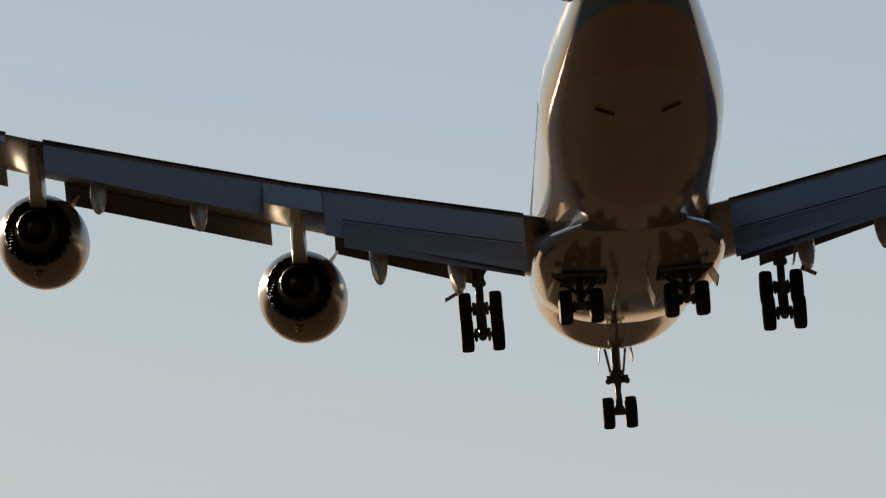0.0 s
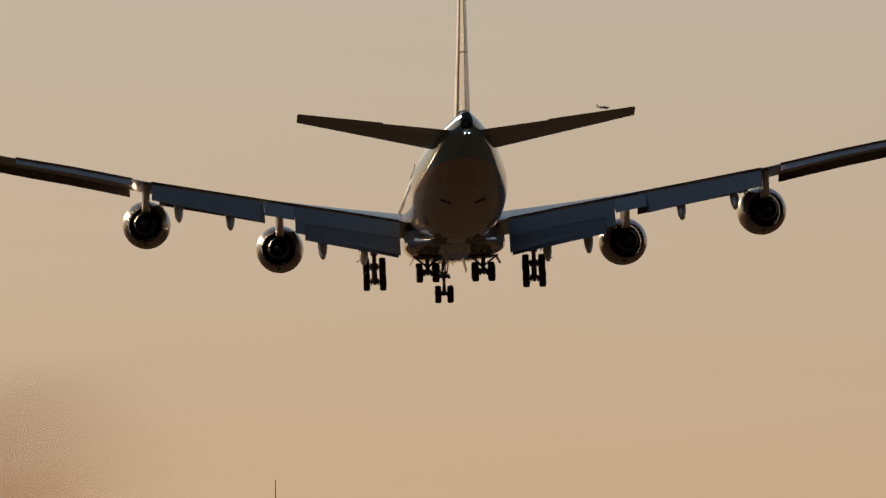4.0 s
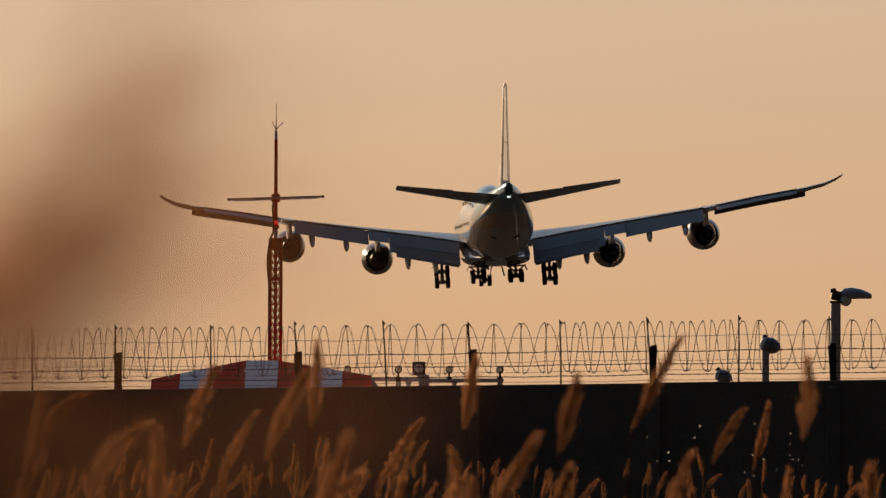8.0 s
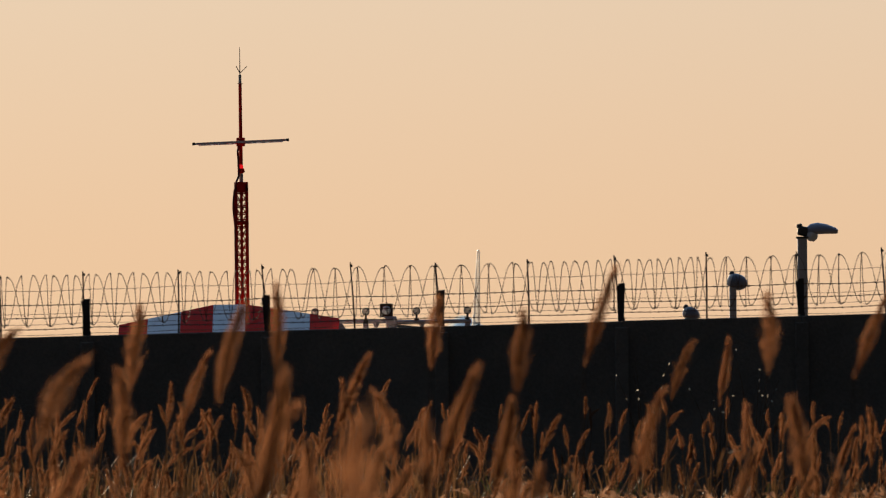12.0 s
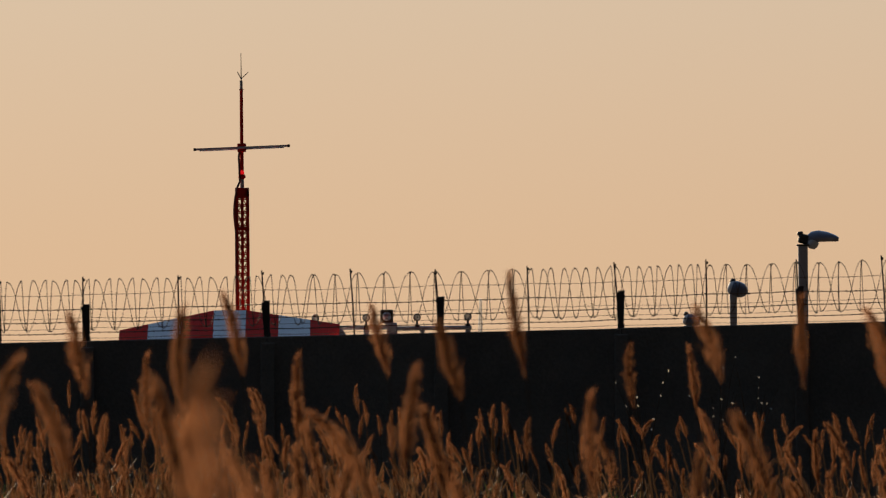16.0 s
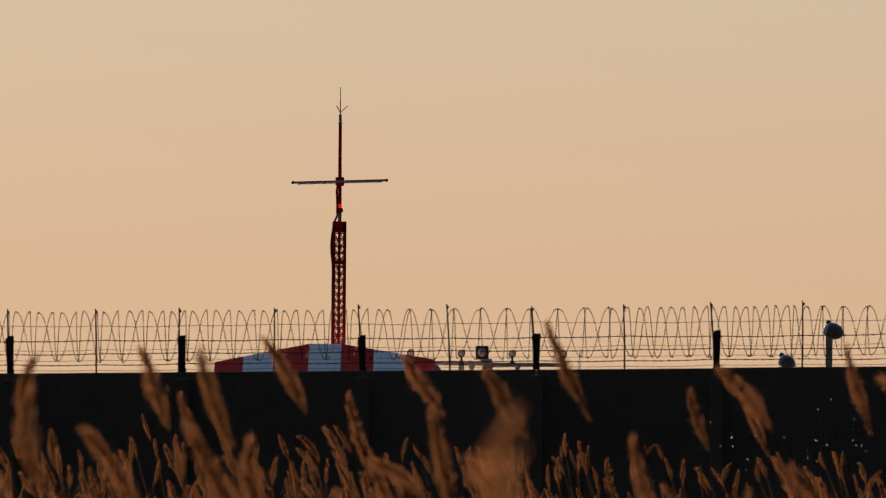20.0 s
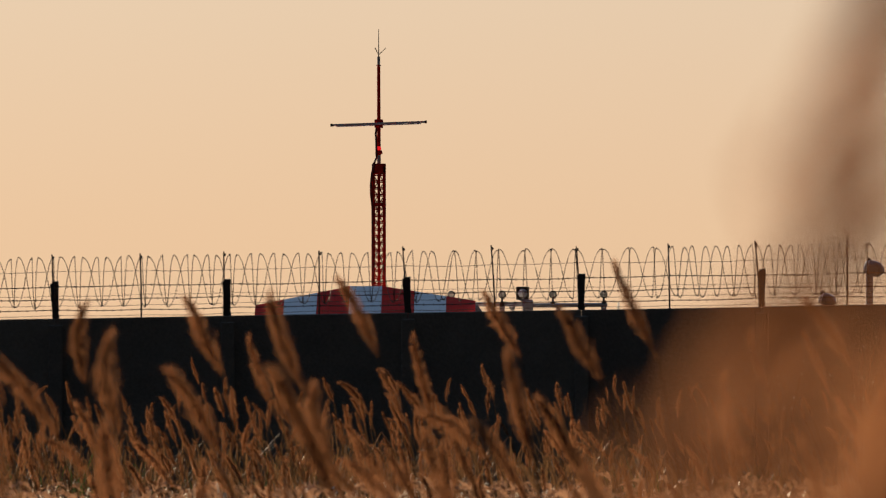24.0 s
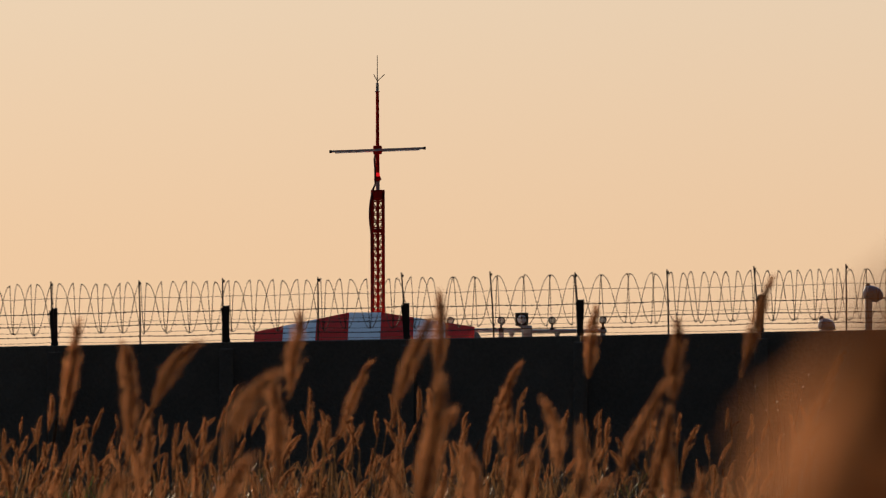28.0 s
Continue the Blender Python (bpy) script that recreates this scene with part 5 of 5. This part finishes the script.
def build_clump(x, y, k):
    """A clump of a dozen reeds that leans as one."""
    rng = random.Random(900 + k)
    ob = tagged(new("reed_clump"), "dense clump of dry reeds with small brown seed heads", "reeds", "reed clumps before the wall")
    base = 0.10 * noise.noise((x * 0.13, y * 0.07, 2.0)) - 0.05
    ob.matrix_basis = pose(x, y, base)
    sv, sf, pv, pf = [], [], [], []
    for i in range(12):
        cx, cy, top = rng.uniform(-0.8, 0.8), rng.uniform(-0.6, 0.6), 0.85 + 0.85 * rng.random() ** 1.3
        size = rng.uniform(0.5, 0.85)
        lean = rng.uniform(-7, 7)
        m = pose(cx, cy, 0, 0, lean)
        up = top - 0.38 * size
        strand(sv, sf, [m @ Vector((0, 0, -0.12)), m @ Vector((0.01, 0, up * 0.5)), m @ Vector((0, 0, up))], [0.010, 0.009, 0.007], Vector((1, 0.2, 0)).normalized())
        strand(sv, sf, [m @ Vector((0, 0, up * 0.4)), m @ Vector((rng.uniform(-0.15, 0.15), 0, up * 0.62)), m @ Vector((rng.uniform(-0.3, 0.3), 0.05, up * 0.7))], [0.012, 0.018, 0.002], Vector((0.8, 0.6, 0)))
        src = PLUMES[(k + i) % 8]
        n0 = len(pv)
        h = m @ pose(0, 0, up, 0, rng.gauss(2, 13)) @ pose(0, 0, 0, 0, 0, rng.choice((0, 180)) + rng.uniform(-50, 50)) @ Matrix.Scale(size, 4)
        pv += [tuple(h @ v.co) for v in src.vertices]
        pf += [tuple(n0 + j for j in p.vertices) for p in src.polygons]
    for name, verts, faces, mat in (("stalk_mass", sv, sf, M_STEM), ("seed_head_mass", pv, pf, M_PLUME)):
        o = new(name, piece_mesh(name, verts, faces, mat, True))
        o.parent = ob
        tagged(o, kind="stuff")
    CLUMPS.append((ob, rng.uniform(0, 6.28), rng.uniform(0.8, 1.1)))


CLUMPS = []


def build_straw():
    rng = random.Random(11)
    # the palest stubs carry painted sun highlights over the straw tangle
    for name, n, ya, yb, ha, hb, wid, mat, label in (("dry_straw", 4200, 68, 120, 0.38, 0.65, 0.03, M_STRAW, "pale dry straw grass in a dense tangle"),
                                                    ("cut_straw", 2000, 75, 122, 0.46, 0.82, 0.030, M_STRAW_GLINT, "stiff straw stubs with sun glints put into their pale colour"),
                                                    ("reed_thicket", 2200, 128, 162, 0.7, 1.35, 0.014, M_LEAF, "thicket of brown dead reed leaves and stalks"),
                                                    ("green_weeds", 420, 120, 163, 0.5, 1.1, 0.014, M_GREEN, "tufts of dark green weeds among the reeds")):
        verts, faces = [], []
        for i in range(n):
            y = ya + (yb - ya) * rng.random() ** 0.8
            x = rng.uniform(-0.058, 0.053) * y
            if name == "green_weeds":
                c = rng.choice((-5.6, -5.0, 1.5, 3.04, 3.19, 5.2, -3.0))
                x = c + rng.gauss(0, 0.25)
            open_side = min(1, max(0, (x / y - 0.006) / 0.012))
            if name != "green_weeds" and rng.random() < 0.3 * open_side:
                continue
            h = rng.uniform(ha, hb) * (0.8 + 0.4 * noise.noise((x * 0.5, y * 0.3, 7))) * (1 - 0.3 * open_side)
            a = rng.uniform(0, 6.28)
            lean = rng.uniform(0.1, 0.9) * h * (0.35 if name == "cut_straw" else 1.6 if name == "dry_straw" else 1)
            out = Vector((math.cos(a), math.sin(a), 0)) * lean
            p = Vector((x, y, -0.08))
            curl = rng.uniform(0.35, 0.95) if name == "dry_straw" else rng.uniform(0.0, 0.55) * (0.3 if name == "cut_straw" else 1)
            pts = [p, p + out * 0.25 + Vector((0, 0, h * 0.55)), p + out * 0.65 + Vector((0, 0, h * 0.95)), p + out * 1.1 + Vector((0, 0, h * (1.02 - curl)))]
            w = wid * rng.uniform(0.6, 1.5)
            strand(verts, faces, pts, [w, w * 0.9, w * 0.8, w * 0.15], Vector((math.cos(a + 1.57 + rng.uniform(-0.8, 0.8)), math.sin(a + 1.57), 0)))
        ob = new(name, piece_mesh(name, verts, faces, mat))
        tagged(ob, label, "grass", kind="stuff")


def build_weed(x, y, high, k):
    """A thin dry weed with a few small shiny leaves."""
    rng = random.Random(500 + k)
    ob = tagged(new("dry_weed"), "thin dark dry weed with a few small shiny leaves", "weed", "weeds before the wall")
    ob.matrix_basis = pose(x, y, -0.06)
    bm = bmesh.new()
    ends = []
    for i in range(7):
        lean = rng.uniform(-0.28, 0.28)
        top = high * rng.uniform(0.65, 1.0)
        pts = [Vector((0, 0, 0)), Vector((lean * 0.3, 0.02 * i, top * 0.5)), Vector((lean, 0.03 * i, top * 0.85)), Vector((lean * 1.5, 0.02, top))]
        tube(bm, pts, [0.006, 0.005, 0.004, 0.002], n=4)
        ends += [pts[2], pts[3], pts[2].lerp(pts[3], 0.5)]
    tagged(part("stalk_mass", bm, M_STEM, ob), kind="stuff")
    for p in ends:
        if rng.random() < 0.5:
            verts, faces = [], []
            d = Vector((rng.uniform(-1, 1), rng.uniform(-1, 0.2), rng.uniform(-0.6, 0.6))).normalized()
            strand(verts, faces, [p, p + d * 0.02, p + d * 0.045], [0.004, 0.024, 0.002], d.cross(Vector((rng.uniform(-1, 1), 1, 0.3))).normalized())
            o = new("leaf", piece_mesh("leaf", verts, faces, M_SHINY))
            o.parent = ob


M_SHINY = material("shiny_leaf", (0.60, 0.58, 0.52), rough=0.2, scale=8, vary=0.3, bump=0.0, translucent=0.35, spec=0.8)
for weed_no, (weed_x, weed_y, weed_z) in enumerate(((4.72, 158, 2.43), (5.25, 160, 2.43), (3.69, 157, 2.33))):
    build_weed(weed_x, weed_y, weed_z, weed_no)


def build_low_reeds():
    """A dense bank of low dry grass whose curled leaves and heads catch the sun."""
    rng = random.Random(77)
    verts, faces = [], []
    for i in range(2600):
        y = 68 + 50 * rng.random() ** 0.75
        x = rng.uniform(-0.058, 0.053) * y
        high = rng.uniform(0.42, 0.72) + 0.14 * noise.noise((x * 0.9, y * 0.2, 3.0))
        way = rng.choice((-1, -1, 1)) * rng.uniform(0.3, 1.0)
        depth = rng.uniform(-0.8, 0.8)
        long = rng.uniform(0.14, 0.28)
        axis = []
        for k in range(6):
            f = k / 5
            axis.append(Vector((x + way * long * 0.8 * f ** 1.5, y + depth * long * 0.5 * f, high - long * 0.55 + long * (1.3 * f - 0.95 * f * f))))
        strand(verts, faces, [Vector((x - way * 0.05, y, -0.06)), Vector((x, y, high * 0.5)), axis[0]], [0.012, 0.010, 0.008], Vector((1, 0.2, 0)).normalized())
        # one broad curled leaf and a few shreds round it
        b = rng.uniform(-0.9, 0.9)
        wide = rng.uniform(0.03, 0.065)
        strand(verts, faces, axis, [0.008, wide * 0.8, wide, wide * 0.9, wide * 0.6, 0.003], Vector((math.cos(b) * 0.4, math.sin(b), 0.7)).normalized())
        for k in range(7):
            f = rng.random() * 0.9
            j = min(4, int(f * 5))
            p = axis[j].lerp(axis[j + 1], f * 5 - j)
            d = (axis[j + 1] - axis[j]).normalized()
            out = Vector((rng.uniform(-1, 1), rng.uniform(-1, 1), rng.uniform(-0.9, 0.6)))
            ln = long * rng.uniform(0.3, 0.6)
            r = 0.035 * (1 - f) ** 0.6 + 0.006
            strand(verts, faces, [p, p + d * ln * 0.5 + out * r, p + d * ln + out * r * 1.6], [0.006, rng.uniform(0.012, 0.026), 0.003], Vector((rng.uniform(-1, 1), rng.uniform(-1, 1), 0.5)).normalized())
    ob = new("low_reeds", piece_mesh("low_reeds", verts, faces, M_FLUFF, True))
    tagged(ob, "dense bank of low tan grass with curled dry leaves", "reeds", kind="stuff")


build_low_reeds()
build_fence()
build_reeds()
clump_rng = random.Random(21)
for clump_no in range(44):
    clump_y = clump_rng.uniform(108, 160)
    clump_x = ((clump_no + clump_rng.random()) / 44 * 0.108 - 0.057) * clump_y
    if clump_x < 1.6 or clump_no % 2:
        build_clump(clump_x, clump_y, clump_no)
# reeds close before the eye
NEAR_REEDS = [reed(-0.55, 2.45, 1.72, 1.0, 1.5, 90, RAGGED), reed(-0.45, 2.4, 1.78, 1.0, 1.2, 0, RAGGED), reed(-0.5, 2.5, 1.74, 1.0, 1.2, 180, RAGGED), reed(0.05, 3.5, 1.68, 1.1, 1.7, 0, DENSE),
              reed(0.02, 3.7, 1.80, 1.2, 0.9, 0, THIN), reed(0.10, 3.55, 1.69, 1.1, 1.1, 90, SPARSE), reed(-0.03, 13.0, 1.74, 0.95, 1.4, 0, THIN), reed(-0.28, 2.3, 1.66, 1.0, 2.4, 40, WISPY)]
build_straw()
small_aircraft = build_small_aircraft()
build_wall()


# ---- what moves ----
# seconds, x, y, z, yaw, pitch, bank of the airliner
LANDING_ROWS = (
    (0.0, -0.98, 413.9, 65.66, 1.15, 0.68, -4.15),
    (0.5, -0.46, 460.0, 63.07, 1.17, 0.74, -4.1),
    (1.0, 0.08, 506.5, 60.48, 1.29, 0.68, -3.97),
    (1.5, 0.60, 553.3, 57.90, 1.24, 0.59, -3.43),
    (2.0, 1.14, 600.5, 55.32, 1.24, 0.53, -2.86),
    (2.5, 1.68, 648.0, 52.75, 1.24, 0.45, -2.15),
    (3.0, 2.23, 695.8, 50.20, 1.19, 0.27, -1.54),
    (3.5, 2.82, 743.8, 47.65, 1.24, 0.23, -1.37),
    (4.0, 3.42, 791.9, 45.11, 1.24, 0.27, -1.21),
    (4.5, 4.06, 840.1, 42.59, 1.24, 0.35, -1.07),
    (5.0, 4.74, 888.3, 40.09, 1.25, 0.44, -0.94),
    (5.5, 5.47, 936.3, 37.61, 1.29, 0.54, -0.81),
    (6.0, 6.26, 984.1, 35.17, 1.38, 0.66, -0.62),
    (6.5, 7.11, 1031.7, 32.76, 1.47, 0.71, -1.13),
    (7.0, 7.93, 1079.6, 30.26, 1.54, 0.73, -2.16),
    (7.5, 8.68, 1127.6, 27.80, 1.66, 0.57, -2.56),
    (8.0, 9.28, 1175.8, 25.26, 1.82, 0.50, -2.00),
    (8.5, 9.83, 1224.2, 22.74, 1.92, 0.49, -1.24),
    (9.0, 10.34, 1272.7, 20.23, 1.98, 0.67, -0.87),
    (9.5, 10.79, 1321.3, 17.84, 2.02, 0.89, -0.47),
    (10.0, 11.25, 1369.8, 15.52, 2.09, 1.09, 0.07),
    (10.5, 11.76, 1418.0, 13.36, 2.09, 1.13, 0.46),
    (11.0, 12.18, 1465.8, 11.40, 1.99, 1.11, 0.54),
    (11.5, 12.68, 1513.4, 9.73, 1.83, 1.10, 0.57),
    (12.0, 13.22, 1560.7, 8.33, 1.64, 1.06, 0.55),
    (12.5, 13.78, 1607.8, 7.14, 1.41, 1.02, 0.48),
    (13.0, 14.34, 1655.0, 6.11, 1.14, 0.98, 0.40),
    (13.5, 14.90, 1702.1, 5.89, 0.87, 0.95, 0.29),
    (14.0, 15.46, 1749.3, 5.80, 0.59, 0.92, 0.19),
    (15.0, 16.55, 1841.8, 5.80, 0.60, 0.65, 0.00),
    (16.0, 17.60, 1931.3, 5.80, 0.60, 0.40, 0.00),
    (18.0, 19.61, 2101.3, 5.80, 0.60, 0.00, 0.00),
    (20.0, 21.47, 2259.3, 5.80, 0.60, 0.00, 0.00),
    (22.0, 23.20, 2405.3, 5.80, 0.60, 0.00, 0.00),
    (24.0, 24.78, 2539.3, 5.80, 0.60, 0.00, 0.00),
    (26.0, 26.22, 2661.3, 5.80, 0.60, 0.00, 0.00),
    (28.0, 27.51, 2771.3, 5.80, 0.60, 0.00, 0.00),
)

# seconds and the wind's push on the reeds, degrees to the right
WIND = ((0, 3), (5, 4), (8, 4), (9.5, 3), (11, 2), (12.5, 1.5), (14.5, 1), (15.4, 0), (16, -4), (16.6, -7), (17.2, -8), (18, -7.5), (19, -8), (20, -8), (21, -7), (22, -7), (23.5, -8), (24.5, -8), (25.2, -7), (25.8, -3), (26.5, 0.5), (27.2, 2), (28, 2))


# where the tips of the close reeds are blown to: seconds, sideways, height
NEAR_SWAY = (
    ((0, -0.12, 1.73), (5.5, -0.056, 1.729), (6, -0.027, 1.718), (6.5, -0.036, 1.718), (7, -0.06, 1.716), (7.5, -0.076, 1.708), (8, -0.081, 1.697), (8.5, -0.081, 1.692), (9, -0.078, 1.688), (9.5, -0.092, 1.68), (10, -0.112, 1.672), (11, -0.21, 1.65), (12, -0.25, 1.65), (20, -0.27, 1.657), (21, -0.24, 1.652), (21.5, -0.215, 1.643), (22.3, -0.36, 1.632), (28, -0.45, 1.65)),
    ((0, -0.068, 1.727), (5.5, -0.018, 1.727), (5.8, -0.007, 1.72), (6.1, 0.002, 1.716), (6.4, 0.009, 1.717), (6.7, -0.001, 1.724), (7, -0.01, 1.731), (7.3, -0.027, 1.738), (7.6, -0.04, 1.741), (8, -0.051, 1.738), (8.4, -0.058, 1.737), (8.8, -0.065, 1.736), (9.2, -0.072, 1.733), (9.6, -0.082, 1.726), (10, -0.087, 1.721), (10.5, -0.103, 1.721), (11, -0.125, 1.724), (12, -0.167, 1.722), (15, -0.169, 1.728), (20, -0.191, 1.731), (21, -0.178, 1.726), (21.5, -0.147, 1.717), (22.3, -0.278, 1.706), (28, -0.368, 1.724)),
    ((0, -0.108, 1.697), (5.5, -0.058, 1.697), (5.8, -0.047, 1.69), (6.1, -0.038, 1.686), (6.4, -0.031, 1.687), (6.7, -0.041, 1.694), (7, -0.05, 1.701), (7.3, -0.067, 1.708), (7.6, -0.08, 1.711), (8, -0.091, 1.708), (8.4, -0.098, 1.707), (8.8, -0.105, 1.706), (9.2, -0.112, 1.703), (9.6, -0.122, 1.696), (10, -0.127, 1.691), (10.5, -0.143, 1.691), (11, -0.165, 1.694), (12, -0.207, 1.692), (15, -0.209, 1.698), (20, -0.231, 1.701), (21, -0.218, 1.696), (21.5, -0.187, 1.687), (22.3, -0.318, 1.676), (28, -0.408, 1.694)),
    ((0, 0.785, 1.645), (21.5, 0.685, 1.645), (22.8, 0.16, 1.64), (23.5, -0.035, 1.655), (23.7, -0.012, 1.668), (24.2, -0.01, 1.683), (24.6, -0.016, 1.678), (25, -0.058, 1.676), (25.4, -0.075, 1.679), (25.8, -0.06, 1.68), (26.2, -0.036, 1.68), (26.6, -0.02, 1.674), (27, -0.012, 1.67), (27.4, -0.018, 1.671), (27.8, -0.041, 1.675), (28, -0.048, 1.685)),
    ((0, 0.845, 1.834), (21.5, 0.745, 1.834), (22.8, 0.345, 1.834), (23.5, 0.145, 1.834), (23.7, 0.03, 1.839), (24.2, -0.007, 1.846), (24.6, -0.012, 1.836), (25, -0.018, 1.80), (25.4, 0.012, 1.785), (26, 0.104, 1.779), (28, 0.118, 1.782)),
    ((0, 0.825, 1.66), (21.5, 0.725, 1.66), (22.8, 0.2, 1.655), (23.5, 0.005, 1.67), (23.7, 0.028, 1.683), (24.2, 0.03, 1.698), (24.6, 0.018, 1.693), (25, -0.022, 1.691), (25.4, -0.035, 1.694), (25.8, -0.02, 1.695), (26.2, 0.004, 1.695), (26.6, 0.02, 1.689), (27, 0.028, 1.685), (27.4, 0.022, 1.686), (27.8, -0.001, 1.69), (28, -0.008, 1.7)),
    ((0, 0, 1.513), (8, -0.04, 1.533), (9, -0.035, 1.593), (10, -0.045, 1.613), (11, -0.092, 1.613), (12, -0.055, 1.613), (15, -0.095, 1.623), (16, -0.21, 1.678), (17, -0.18, 1.668), (18, -0.036, 1.663), (19, 0.011, 1.663), (20, -0.008, 1.663), (21, -0.012, 1.663), (21.5, 0.068, 1.668), (22.5, 0.16, 1.668), (23.5, 0.25, 1.648), (28, 0.3, 1.648)),
    ((0, -0.3, 1.72), (4.5, -0.2, 1.7), (5.5, -0.109, 1.715), (6, -0.051, 1.712), (6.5, -0.025, 1.72), (7, -0.035, 1.732), (7.5, -0.049, 1.741), (8, -0.071, 1.735), (8.5, -0.078, 1.736), (9, -0.083, 1.736), (9.5, -0.091, 1.732), (10, -0.108, 1.725), (10.5, -0.124, 1.716), (11, -0.17, 1.705), (12, -0.25, 1.68), (20, -0.27, 1.68), (21, -0.25, 1.68), (21.5, -0.235, 1.68), (22.3, -0.36, 1.68), (28, -0.45, 1.68)))
NEAR_NOD = (46, 48, 44, 26, 28, 24, 4, 14)


def motions():
    rows = []
    for t, x, y, z, yaw, pitch, bank in LANDING_ROWS:
        rows.append((t, pose(x, y, z, 0, 0, yaw) @ pose(0, 0, 0, pitch) @ pose(0, 0, 0, 0, bank)))
    walk(airliner, rows)
    walk(small_aircraft, [(0.0, pose(67, 4800, 338, 0, 0, 12)), (2.0, pose(74.6, 4800, 327.6, 0, 0, 12)), (3.5, pose(81.2, 4800, 310, 0, 0, 12)), (8.0, pose(105, 4800, 290, 0, 0, 12)), (28.0, pose(230, 4800, 240, 0, 0, 12))])
    times = [0.0, 4.0] + [5.0 + 0.6 * i for i in range(38)] + [28.0]
    for ob, head, high, heading, phase, amp, bias in SWAYING:
        foot = ob.matrix_basis.copy()
        sway, nod = [], []
        for t in times:
            push = lerp_table(WIND, t)[0] * amp
            gust = 0.7 * math.sin(2.1 * t + phase) + 0.5 * math.sin(3.7 * t + phase * 2.3)
            a = push + gust
            sway.append((t, foot @ pose(0, 0, 0, 0.4 * math.sin(1.7 * t + phase), a)))
            nod.append((t, pose(0, 0, high, 0, 6 + bias + a * 2.6) @ pose(0, 0, 0, 0, 0, heading)))
        walk(ob, sway)
        walk(head, nod)
    for ob, phase, amp in CLUMPS:
        foot = ob.matrix_basis.copy()
        walk(ob, [(t, foot @ pose(0, 0, 0, 0, lerp_table(WIND, t)[0] * amp * 1.9 + 0.8 * math.sin(2.3 * t + phase))) for t in times])
    for (ob, head, high, heading), way, nod in zip(NEAR_REEDS, NEAR_SWAY, NEAR_NOD):
        foot = ob.matrix_basis.translation.copy()
        size = head.scale.z
        tip = Vector((0.37 * size * math.sin(radians(nod)), high + 0.37 * size * math.cos(radians(nod))))
        rows = []
        for t, x, z in way:
            lean = math.atan2(x - foot.x, z - foot.z)
            rows.append((t, pose(foot.x, foot.y, z - tip.length * math.cos(lean), 0, math.degrees(lean - math.atan2(tip.x, tip.y)))))
        walk(ob, rows)
        walk(head, [(t, pose(0, 0, high, 0, nod + 2 * math.sin(t)) @ pose(0, 0, 0, 0, 0, heading)) for t, x, z in way])


motions()
